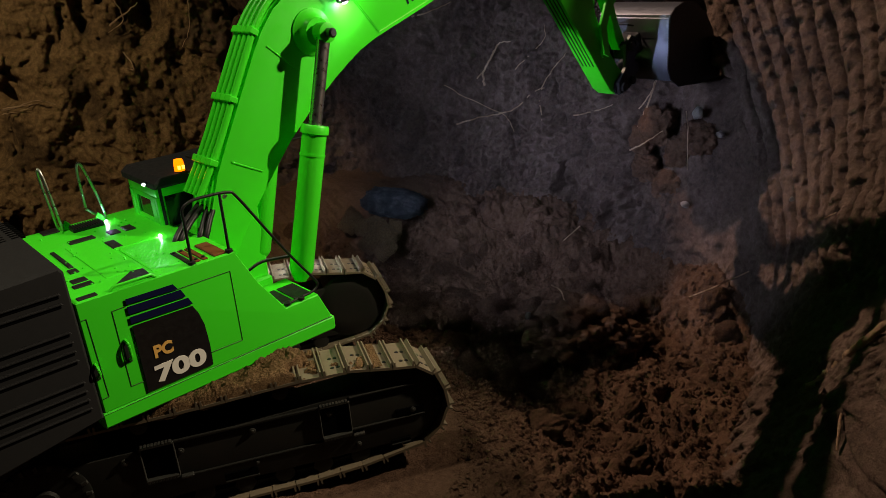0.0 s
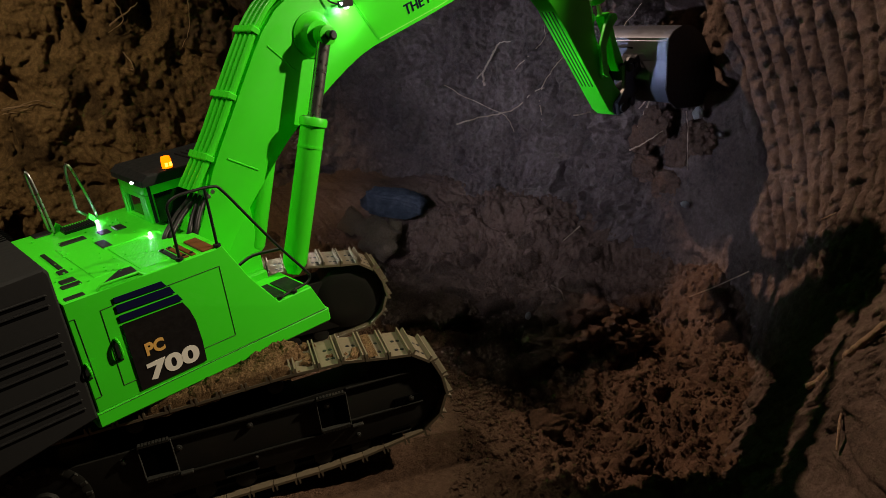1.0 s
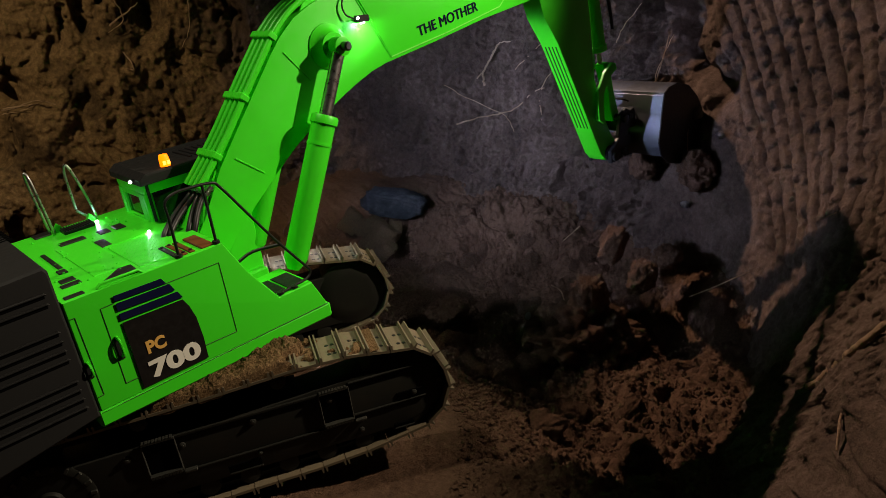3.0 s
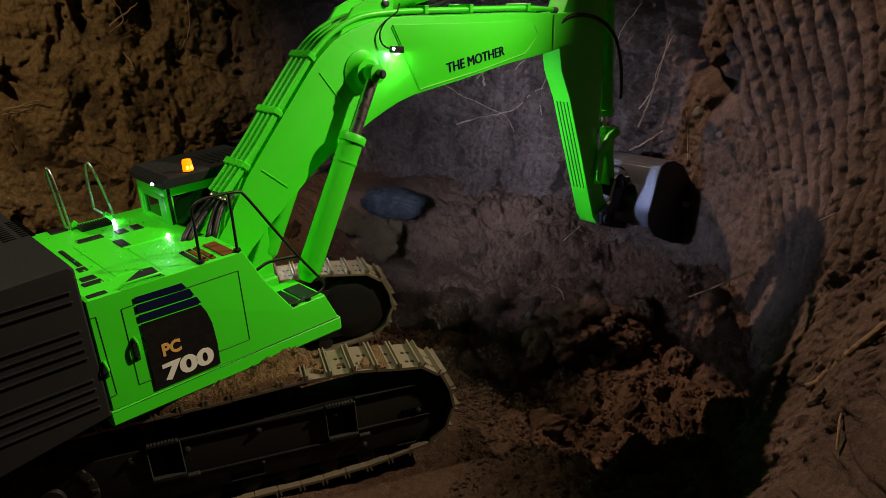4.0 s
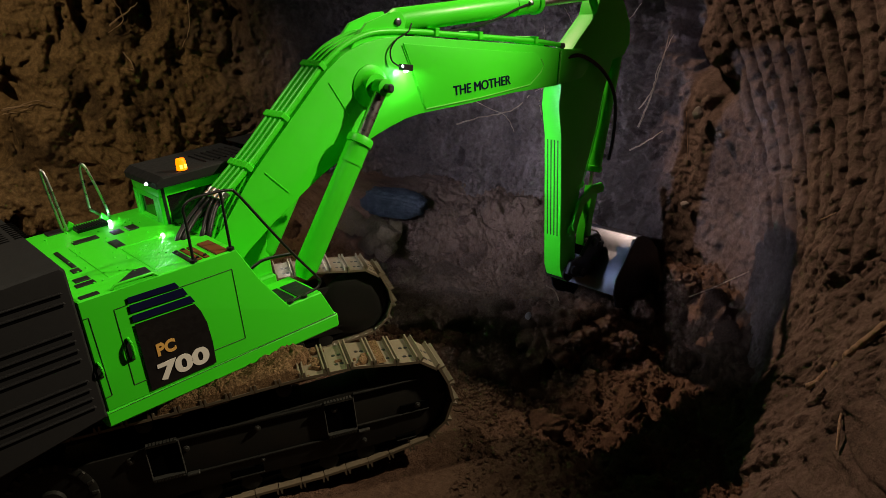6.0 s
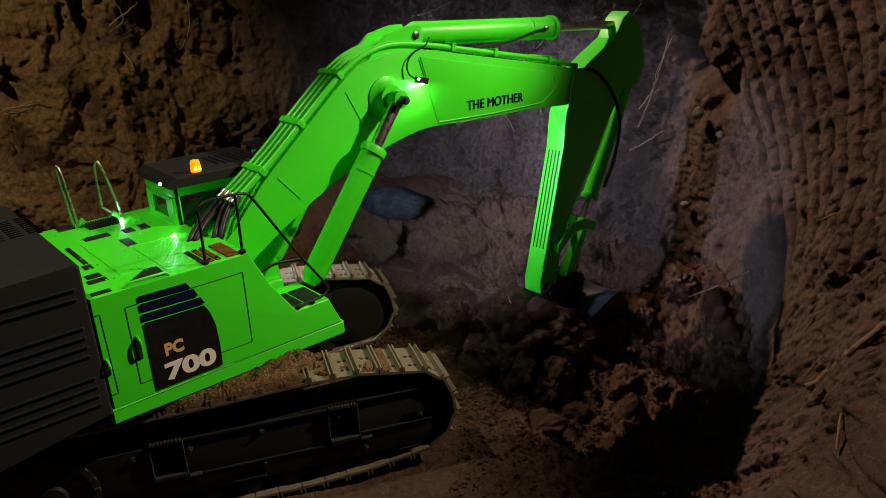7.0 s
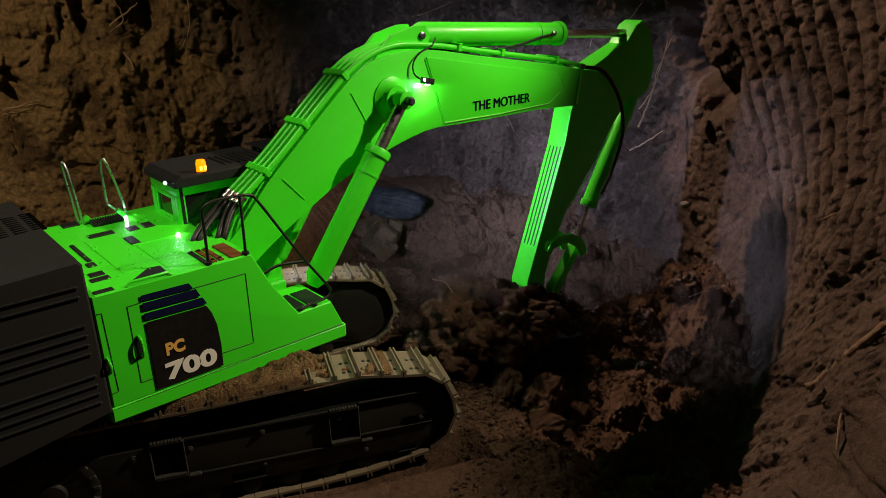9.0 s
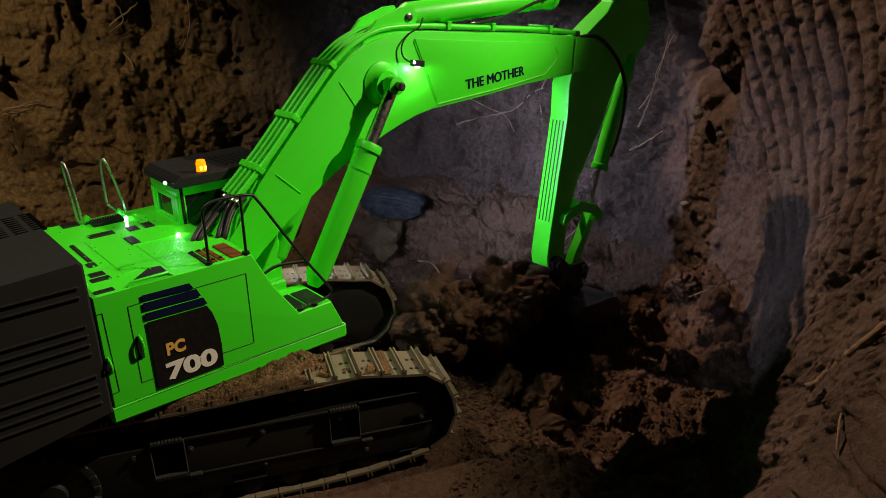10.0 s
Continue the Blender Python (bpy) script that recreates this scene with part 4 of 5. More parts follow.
for x, z, r in ((0.620, -0.020, 0.016), (0.660, 0.058, 0.012), (0.779, 0.342, 0.012)):
    bm = bmesh.new()
    turned(bm, (x, SY0 - 0.005, z), (x, 1, z), [(0, r * 0.6), (0.001, r), (SY1 - SY0 + 0.009, r), (SY1 - SY0 + 0.010, r * 0.6)], 20)
    smooth(part("pivot_boss", bm, BLACK if r == 0.016 else GREEN, stick), 50)
bm = bmesh.new()
tube(bm, bend([(0.734, -0.0235, 0.375), (0.780, -0.033, 0.363), (0.828, -0.034, 0.312), (0.849, -0.033, 0.255), (0.843, -0.030, 0.205), (0.824, -0.026, 0.158), (0.809, -0.020, 0.126)], 6), 0.0034, 8)
smooth(part("hydraulic_hose", bm, BLACK, stick, "black flexible hydraulic hose"), 60)

# ---- cylinders: each body and rod lies along +x from its own pin ----
def cylinder_body(label, length, radius, parent=excavator):
    bm = bmesh.new()
    turned(bm, (0, 0, 0), (1, 0, 0), [(-radius * 0.5, radius * 0.5), (radius * 0.3, radius * 0.92), (radius * 0.5, radius), (length * 0.80, radius), (length * 0.80, radius * 1.05), (length * 0.815, radius * 1.05), (length * 0.815, radius), (length - 0.012, radius), (length - 0.011, radius * 1.14), (length - 0.002, radius * 1.14), (length, radius * 1.05), (length, radius * 0.4)], 28)
    ob = smooth(part("cylinder_body", bm, GREEN, parent, label), 40)
    for k in range(8):
        a = 2 * math.pi * k / 8
        bm = bmesh.new()
        c = Vector((length - 0.0005, radius * 0.85 * math.cos(a), radius * 0.85 * math.sin(a)))
        turned(bm, c, c + Vector((1, 0, 0)), [(0, radius * 0.11), (0.0012, radius * 0.1), (0.0016, 0)], 6)
        part("gland_bolt", bm, BLACK, ob)
    return ob


def cylinder_rod(label, length, radius, eye, parent=excavator):
    bm = bmesh.new()
    turned(bm, (0, 0, 0), (1, 0, 0), [(eye * 0.6, radius * 0.9), (eye * 0.62, radius), (length, radius)], 20)
    ob = smooth(part("cylinder_rod", bm, CHROME, parent, label), 40)
    bm = bmesh.new()
    turned(bm, (0, -eye * 0.75, 0), (0, 1, 0), [(0, eye * 0.7), (0.001, eye), (eye * 1.5 - 0.001, eye), (eye * 1.5, eye * 0.7)], 20)
    smooth(part("rod_eye", bm, GREEN, ob), 50)
    return ob


lift = []
for y in (-0.056, 0.056):
    body = cylinder_body("lime-green boom lift cylinder", 0.200, 0.0160)
    rod = cylinder_rod("chromed lift cylinder rod", 0.19, 0.0085, 0.0125)
    bm = bmesh.new()
    turned(bm, (0.170, 0.010, -0.016), (0.170, 0.3, -0.5), [(0, 0.004), (0.008, 0.004), (0.012, 0.0025)], 10)
    part("hose_fitting", bm, STEEL, body)
    lift.append((body, rod, y))
crowd = (cylinder_body("lime-green stick cylinder", 0.318, 0.0180), cylinder_rod("chromed stick cylinder rod", 0.30, 0.0075, 0.011))
bm = bmesh.new()
tube(bm, bend([(0.03, -0.012, -0.020), (0.10, -0.017, -0.024), (0.19, -0.018, -0.018), (0.255, -0.0185, -0.004), (0.285, -0.019, 0.0)], 5), 0.0022, 7)
part("hydraulic_hose", bm, BLACK, crowd[0], "thin black hydraulic hose")
bm = bmesh.new()
turned(bm, (0.280, -0.016, 0.001), (0.30, -0.2, 0.0), [(0, 0.004), (0.007, 0.004), (0.008, 0.002)], 10)
part("hose_fitting", bm, STEEL, crowd[0])
curl = (cylinder_body("lime-green bucket cylinder", 0.262, 0.0150), cylinder_rod("chromed bucket cylinder rod", 0.20, 0.0042, 0.009))
bm = bmesh.new()
turned(bm, (0.228, -0.008, 0.011), (0.228, -0.02, 0.03), [(0, 0.0042), (0.008, 0.0042), (0.009, 0.002)], 8)
part("hose_fitting", bm, CHROME, curl[0], "steel hose fitting")

# ---- bucket linkage and bucket ----
ROCKER, HLINK, ARM_PIN = 0.098, 0.107, Vector((0.660, 0.0, 0.058))
bm = bmesh.new()
for y0, y1 in ((-0.030, -0.0235), (0.0195, 0.026)):
    slab(bm, [(-0.009, -0.006), (-0.006, -0.011), (0.010, -0.002), (0.044, 0.012), (0.078, 0.005), (0.099, -0.011), (0.108, -0.004), (0.106, 0.008), (0.083, 0.024), (0.044, 0.031), (0.010, 0.018), (-0.006, 0.008)], y0, y1, 0.001)
rocker = smooth(part("rocker_arm", bm, GREEN, excavator, "lime-green curved rocker arm"), 30)
bm = bmesh.new()
slab(bm, [(-0.010, -0.009), (0.020, -0.008), (0.055, -0.009), (0.085, -0.013), (0.110, -0.010), (0.113, 0.0), (0.106, 0.011), (0.055, 0.008), (0.020, 0.010), (-0.006, 0.012)], -0.014, 0.006, 0.002, 2)
hlink = smooth(part("bucket_link", bm, GREEN, excavator, "lime-green bucket link"), 30)

# bucket space: origin at its pin, as it hangs when it meets the face
LINK_PIN = Vector((0.046, 0.0, 0.062))
BW = 0.080
bm = bmesh.new()
shell = [(0.084, -0.028), (0.080, 0.000), (0.094, 0.034), (0.105, 0.066), (0.117, 0.091), (0.135, 0.097), (0.168, 0.094), (0.205, 0.076), (0.236, 0.040), (0.254, -0.005), (0.262, -0.050), (0.260, -0.105)]
inner = [(x - 0.004 * (0.6 if i < 3 else 1) + (0.006 if i < 3 else 0), z - 0.005) for i, (x, z) in enumerate(shell)]
for ln, flip in ((shell, False), (inner, True)):
    a = [bm.verts.new((x, -BW, z)) for x, z in ln]
    b = [bm.verts.new((x, BW, z)) for x, z in ln]
    for i in range(len(ln) - 1):
        q = (a[i], b[i], b[i + 1], a[i + 1])
        bm.faces.new(q[::-1] if flip else q)
bucket = smooth(part("bucket_shell", bm, BUCKET, excavator, "scraped bare-steel digging bucket"), 35)
for y0, y1 in ((-BW - 0.003, -BW), (BW, BW + 0.003)):
    bm = bmesh.new()
    slab(bm, shell + [(0.252, -0.112), (0.180, -0.090), (0.105, -0.055)], y0, y1, 0.0006)
    part("side_plate", bm, BLACK, bucket, "black painted bucket side plate")
bm = bmesh.new()
box(bm, 0.252, 0.266, -BW, BW, -0.118, -0.100, 0.001)
part("cutting_edge", bm, BUCKET, bucket)
for k in range(5):
    y = -0.068 + k * 0.034
    bm = bmesh.new()
    slab(bm, [(0.251, -0.108), (0.268, -0.108), (0.270, -0.125), (0.261, -0.150), (0.253, -0.125)], y - 0.008, y + 0.008, 0.001)
    part("tooth", bm, BUCKET, bucket)
bm = bmesh.new()
tube(bm, bend([(0.104, -0.004, 0.075), (0.092, -0.004, 0.082), (0.090, 0.002, 0.084), (0.090, 0.026, 0.084), (0.092, 0.032, 0.082), (0.104, 0.032, 0.075)], 3), 0.0018, 8)
part("lifting_eye", bm, BLACK, bucket, "black steel lifting eye")
bm = bmesh.new()
slab(bm, [(-0.013, -0.010), (0.010, -0.014), (0.040, -0.012), (0.050, 0.006), (0.054, 0.034), (0.066, 0.050), (0.070, 0.070), (0.056, 0.080), (0.036, 0.072), (0.020, 0.030), (-0.010, 0.014)], -0.033, -0.024, 0.0015)
slab(bm, [(-0.013, -0.010), (0.010, -0.014), (0.040, -0.012), (0.050, 0.006), (0.054, 0.034), (0.066, 0.050), (0.070, 0.070), (0.056, 0.080), (0.036, 0.072), (0.020, 0.030), (-0.010, 0.014)], 0.015, 0.024, 0.0015)
box(bm, 0.030, 0.074, -0.024, 0.015, -0.006, 0.020, 0.002)
box(bm, 0.050, 0.096, -0.024, 0.015, 0.030, 0.066, 0.002)
part("quick_coupler", bm, BLACK, bucket, "black quick coupler")
for x, z, r in ((0.0, 0.0, 0.0085), (LINK_PIN.x, LINK_PIN.z, 0.0085), (0.062, 0.060, 0.006), (0.030, -0.002, 0.0085)):
    bm = bmesh.new()
    turned(bm, (x, -0.039, z), (x, 1, z), [(0, r * 0.5), (0.001, r), (0.070, r), (0.071, r * 0.5)], 16)
    smooth(part("coupler_pin", bm, BLACK, bucket), 50)


# ---- loose soil, roots and stones ----
def clod_mesh(name, seed, mat, detail=5, size=1.0):
    bm = bmesh.new()
    bmesh.ops.create_icosphere(bm, subdivisions=detail, radius=1.0)
    co = np.array([v.co for v in bm.verts])
    d = 0.86 + 0.25 * grain(co + seed * 3.1, 1.2, seed) + 0.20 * domes(co + seed * 1.7, 1.7, seed) + 0.09 * domes(co + seed, 4.2, seed) + 0.05 * layers(co + seed, 7.0, 3, 0.7, seed + 4)
    squash = np.array([1.0, 0.75 + 0.2 * ((seed * 37) % 10) / 10, 0.62 + 0.2 * ((seed * 53) % 10) / 10])
    for v, c, k in zip(bm.verts, co, d):
        v.co = Vector(c * k * squash * size)
    me = bpy.data.meshes.new(name)
    bm.to_mesh(me)
    bm.free()
    for f in me.polygons:
        f.use_smooth = True
    me.materials.append(mat)
    return me


CLODS = [clod_mesh("soil_clod", 3 + 2 * k, SOIL) for k in range(9)]


def floor_at(x, y):
    return float(floor_surface(np.array([x]), np.array([y]))[0])


def scatter():
    rng = random.Random(11)
    made = 0
    while made < 170:
        az, r = radians(rng.gauss(2, 34)), rng.uniform(0.42, 1.02)
        x, y = r * math.cos(az), r * math.sin(az)
        if y < -0.2 - 0.35 * x and rng.random() < 0.8:
            continue
        s = 0.007 + 0.034 * rng.random() ** 2.0
        ob = new("soil_clod", rng.choice(CLODS))
        ob.matrix_basis = Matrix.Translation((x, y, floor_at(x, y) - s * 0.15)) @ pose(0, 0, 0, rng.uniform(0, 360), rng.uniform(0, 360), rng.uniform(0, 360)) @ Matrix.Scale(s, 4)
        tagged(ob, "crumbly brown clod of soil on the pit floor", "soil clod", "clods on the pit floor")
        made += 1
    # crumbs too many to count
    n = 26000
    g = np.random.default_rng(5)
    az, r = g.normal(0, 36, n), g.uniform(0.34, 1.06, n)
    x, y = r * np.cos(np.radians(az)), r * np.sin(np.radians(az))
    s = 0.0010 + 0.0040 * g.random(n) ** 3.0
    z = floor_surface(x, y) + s * 0.2
    bm = bmesh.new()
    bmesh.ops.create_icosphere(bm, subdivisions=1, radius=1.0)
    ball = np.array([v.co for v in bm.verts])
    tri = np.array([[v.index for v in f.verts] for f in bm.faces])
    bm.free()
    co = ball[None] * (0.72 + 0.55 * g.random((n, len(ball), 1))) * g.uniform(0.6, 1.25, (n, 1, 3)) * s[:, None, None] + np.stack([x, y, z], 1)[:, None]
    faces = (tri[None] + (np.arange(n) * len(ball))[:, None, None]).reshape(-1, 3)
    me = bpy.data.meshes.new("soil_crumbs")
    me.from_pydata(co.reshape(-1, 3).tolist(), [], faces.tolist())
    me.materials.append(SOIL)
    tagged(new("soil_crumbs", me), "small crumbs of brown soil strewn over the floor", "soil crumbs", kind="stuff")


scatter()

# roots hanging from the face: thickness, then points
ROOTS = {
    "pale": (0.0026, [(1.098, 0.609, 0.316), (1.092, 0.606, 0.352), (1.102, 0.585, 0.395), (1.110, 0.566, 0.428), (1.113, 0.525, 0.437)]),
    "fork": (0.0016, [(1.085, 0.622, 0.335), (1.095, 0.596, 0.372), (1.112, 0.566, 0.430)]),
    "long": (0.0018, [(1.062, 0.686, 0.204), (1.079, 0.615, 0.230), (1.092, 0.519, 0.255), (1.099, 0.474, 0.279), (1.102, 0.438, 0.312), (1.103, 0.395, 0.330)]),
    "drop": (0.0016, [(1.095, 0.393, 0.249), (1.099, 0.406, 0.296), (1.104, 0.400, 0.336), (1.107, 0.369, 0.380), (1.109, 0.336, 0.416)]),
    "edge": (0.0013, [(1.081, 0.094, 0.315), (1.085, 0.068, 0.356), (1.089, 0.058, 0.405), (1.098, 0.033, 0.476)]),
    "high": (0.0018, [(1.035, 0.837, 0.493), (1.062, 0.778, 0.511), (1.088, 0.730, 0.532)]),
    "tip": (0.0014, [(1.125, 0.364, 0.540), (1.117, 0.342, 0.512), (1.115, 0.318, 0.487)]),
    "net": (0.0013, [(1.060, 0.735, 0.311), (1.076, 0.659, 0.282), (1.090, 0.560, 0.255), (1.093, 0.520, 0.244), (1.090, 0.486, 0.208)]),
    "side": (0.0012, [(1.104, 0.500, 0.368), (1.110, 0.448, 0.410), (1.111, 0.407, 0.449), (1.115, 0.411, 0.484)]),
    "low": (0.0014, [(1.096, 0.291, 0.273), (1.091, 0.220, 0.295), (1.085, 0.168, 0.315)]),
    "stub": (0.0016, [(1.071, 0.103, 0.221), (1.073, 0.062, 0.249), (1.072, 0.024, 0.277)]),
    "hair": (0.0011, [(1.071, -0.027, 0.326), (1.063, -0.043, 0.276), (1.049, -0.056, 0.208)]),
    "rim": (0.0014, [(0.030, 1.160, 0.322), (0.079, 1.150, 0.330), (0.121, 1.145, 0.331)]),
    "upper": (0.0012, [(1.098, 0.180, 0.452), (1.098, 0.159, 0.489), (1.104, 0.122, 0.537)]),
    "thread": (0.0012, [(1.104, 0.269, 0.382), (1.106, 0.257, 0.441), (1.112, 0.244, 0.498)]),
    "short": (0.0012, [(1.099, 0.465, 0.295), (1.102, 0.453, 0.339), (1.105, 0.432, 0.362)]),
    "slender": (0.0019, [(1.098, 0.105, 0.270), (1.112, 0.092, 0.325), (1.112, 0.072, 0.392), (1.125, 0.062, 0.470)]),
    "bank": (0.0011, [(0.918, -0.388, 0.205), (0.906, -0.416, 0.230)]),
    "fringe": (0.0013, [(0.046, 1.220, 0.318), (0.071, 1.180, 0.326), (0.108, 1.130, 0.340), (0.138, 1.105, 0.330)]),
    "fringe_low": (0.0012, [(0.040, 1.225, 0.305), (0.065, 1.165, 0.315), (0.097, 1.140, 0.327)]),
    "tuft": (0.0018, [(0.240, 1.140, 0.312), (0.236, 1.128, 0.290), (0.230, 1.126, 0.266)]),
    "loop": (0.0016, [(0.312, 1.150, 0.452), (0.330, 1.118, 0.425), (0.332, 1.095, 0.395), (0.318, 1.105, 0.400)]),
    "strand": (0.0013, [(0.515, 1.130, 0.560), (0.500, 1.118, 0.480), (0.478, 1.128, 0.436)]),
    "crook": (0.0015, [(0.322, 1.130, 0.570), (0.345, 1.150, 0.515), (0.300, 1.135, 0.486)]),
    "bent": (0.0022, [(0.301, 1.125, 0.504), (0.343, 1.130, 0.528), (0.385, 1.140, 0.554)]),
}
for thick, pts in ROOTS.values():
    bm = bmesh.new()
    thick *= 1.25
    line = bend(pts, 6)
    rng = random.Random(len(pts) + int(thick * 1e5))
    line = [p + Vector((rng.uniform(-1, 1), rng.uniform(-1, 1), rng.uniform(-1, 1))) * 0.0014 for p in line]
    tube(bm, line, [thick * (1.0 - 0.55 * i / len(line)) for i in range(len(line))], 6)
    tagged(smooth(part("root", bm, ROOT), 80), "thin dry root hanging out of the cut soil", "root", "roots in the pit wall")


# the soil that the bucket gathers: one crumbly heap with clods on it
HEAP = (0.150, 0.098, 0.064)
bm = bmesh.new()
bmesh.ops.create_icosphere(bm, subdivisions=6, radius=1.0)
co = np.array([v.co for v in bm.verts])
real = co * np.array(HEAP)
d = 1 + 0.16 * layers(co, 1.3, 2, 0.5, 71)
wob = real + 0.005 * np.stack([grain(real, 40.0, 76), grain(real, 40.0, 77), grain(real, 40.0, 78)], 1)
out = 0.006 * layers(real, 20.0, 4, 0.6, 72) + 0.017 * domes(wob, 26.0, 73) + 0.009 * domes(wob, 58.0, 74, 0.66) + 0.0045 * domes(wob, 130.0, 75, 0.7) - 0.010
for v, c, k, o in zip(bm.verts, co, d, out):
    low = 1 - 0.50 * min(max((c[0] - 0.1) / 0.8, 0), 1) - 0.25 * min(max((-c[0] - 0.45) / 0.5, 0), 1)
    v.co = Vector(c * np.array(HEAP) * k * np.array([1, 1, low]) + c * o * 1.3)
soil_load = tagged(smooth(part("soil_load", bm, SOIL), 180), "crumbly heap of dug brown soil filling the bucket", "soil heap")
rng = random.Random(8)
for k in range(34):
    a, b = rng.uniform(0, 6.283), math.acos(rng.uniform(-0.1, 1.0))
    n = Vector((math.cos(a) * math.sin(b), math.sin(a) * math.sin(b), math.cos(b)))
    s = rng.uniform(0.007, 0.020)
    ob = new("clod", CLODS[k % len(CLODS)])
    ob.parent = soil_load
    ob.matrix_basis = Matrix.Translation((n.x * HEAP[0] * 1.02, n.y * HEAP[1] * 1.02, n.z * HEAP[2] * (1.05 - 0.5 * max(n.x, 0)))) @ pose(0, 0, 0, rng.uniform(0, 360), rng.uniform(0, 360), 0) @ Matrix.Scale(s, 4)
bm = bmesh.new()
tube(bm, bend([(-0.050, 0.03, 0.060), (-0.066, 0.035, 0.088), (-0.090, 0.04, 0.100)], 5), [0.0014] * 11, 6)
part("root", bm, ROOT, soil_load)


# lumps of soil that the bucket breaks out of the face: size, place on the face, where they land, where the bucket pushes them
LUMPS = []
for k, (size, face, landing, end) in enumerate((
        ((0.042, 0.030, 0.048), (1.112, 0.062, 0.275), (0.640, -0.100), (0.470, -0.185)),
        ((0.032, 0.026, 0.036), (1.112, 0.005, 0.230), (0.745, -0.150), (0.560, -0.270)),
        ((0.034, 0.030, 0.034), (1.106, 0.076, 0.180), (0.815, -0.215), (0.815, -0.215)),
        ((0.036, 0.028, 0.040), (1.104, 0.015, 0.150), (0.600, -0.060), (0.430, -0.130)),
        ((0.044, 0.040, 0.040), (1.108, -0.047, 0.265), (0.975, -0.110), (0.975, -0.110)),
        ((0.030, 0.026, 0.036), (1.112, 0.102, 0.240), (0.880, -0.080), (0.880, -0.080)))):
    bm = bmesh.new()
    bmesh.ops.create_icosphere(bm, subdivisions=5, radius=1.0)
    co = np.array([v.co for v in bm.verts])
    co = np.sign(co) * np.abs(co) ** 0.72
    d = 0.78 + 0.16 * layers(co + 4.0 * k, 0.9, 2, 0.5, 200 + k) + 0.18 * domes(co + 3.0 * k, 1.8, 210 + k) + 0.09 * domes(co + k, 4.5, 215 + k) + 0.03 * layers(co + k, 8.0, 3, 0.7, 220 + k)
    for v, c, m in zip(bm.verts, co, d):
        v.co = Vector(c * m * np.array(size))
    LUMPS.append((tagged(smooth(part("soil_lump", bm, SOIL), 180), "broken lump of brown soil fallen from the face", "soil lump", "lumps fallen from the face"), size, face, landing, end))


# a broken branch lying on the bank, and thin twigs on the rubble
for thick, pts, label in (
        (0.0056, [(0.622, -0.522, 0.066), (0.630, -0.540, 0.092), (0.628, -0.564, 0.133), (0.632, -0.582, 0.162), (0.637, -0.598, 0.188), (0.642, -0.612, 0.212)], "broken pale branch with peeling bark on the bank"),
        (0.0018, [(0.474, -0.620, 0.090), (0.506, -0.607, 0.109), (0.527, -0.602, 0.117)], "thin dark stick lying on the bank"),
        (0.0015, [(0.905, -0.173, 0.000), (0.930, -0.206, 0.022), (0.955, -0.262, 0.066)], "thin pale twig lying on loose soil"),
        (0.0014, [(0.965, 0.201, 0.004), (1.005, 0.184, 0.036)], "thin pale twig lying on loose soil")):
    line = bend(pts, 7)
    rng = random.Random(int(thick * 1e5))
    line = [p + Vector((rng.uniform(-1, 1), rng.uniform(-1, 1), rng.uniform(-1, 1))) * thick * 0.16 for p in line]
    bm = bmesh.new()
    tube(bm, line, [thick * rng.uniform(0.7, 1.1) * (0.75 + 0.3 * math.sin(3.1 * i / len(line))) for i in range(len(line))], 9)
    tagged(smooth(part("branch" if thick > 0.0029 else "twig", bm, ROOT), 50), label, "branch" if thick > 0.0029 else "twig")

# pale stones in the face
STONE = soil_material("pale_stone", (0.25, 0.22, 0.19), (0.42, 0.38, 0.34), (0.55, 0.5, 0.46), 2.0)
for k, (x, y, z, s) in enumerate(((1.078, -0.107, 0.286, 0.011), (1.066, -0.050, 0.127, 0.010), (0.972, -0.314, 0.216, 0.005), (1.094, -0.043, 0.319, 0.013), (0.621, -0.009, -0.004, 0.008))):
    ob = new("stone", clod_mesh("stone", 40 + k, STONE, 3))
    ob.matrix_basis = pose(x, y, z, 40 * k, 25 * k, 70 * k) @ Matrix.Scale(s, 4)
    tagged(ob, "small pale stone stuck in the soil", "stone", "stones in the soil")

# a half-buried blue sack and blocks of dry earth at the foot of the face
SACK = soil_material("dirty_blue_plastic", (0.018, 0.020, 0.022), (0.050, 0.056, 0.062), (0.17, 0.165, 0.16), 5.0)
bm = bmesh.new()
bmesh.ops.create_icosphere(bm, subdivisions=5, radius=1.0)
co = np.array([v.co for v in bm.verts])
d = 1 + 0.12 * layers(co, 1.5, 3, 0.5, 91) + 0.10 * layers(co * np.array([1, 3, 3]), 1.6, 4, 0.7, 95, True)
for v, c, k in zip(bm.verts, co, d):
    v.co = Vector(np.sign(c) * np.abs(c) ** 0.75 * np.array([0.075, 0.045, 0.030]) * k)
sack = tagged(smooth(part("plastic_sack", bm, SACK), 180), "crumpled dirty blue plastic sack half buried in soil", "sack")
sack.matrix_basis = pose(0.800, 0.640, 0.040, 0, 6, -52)
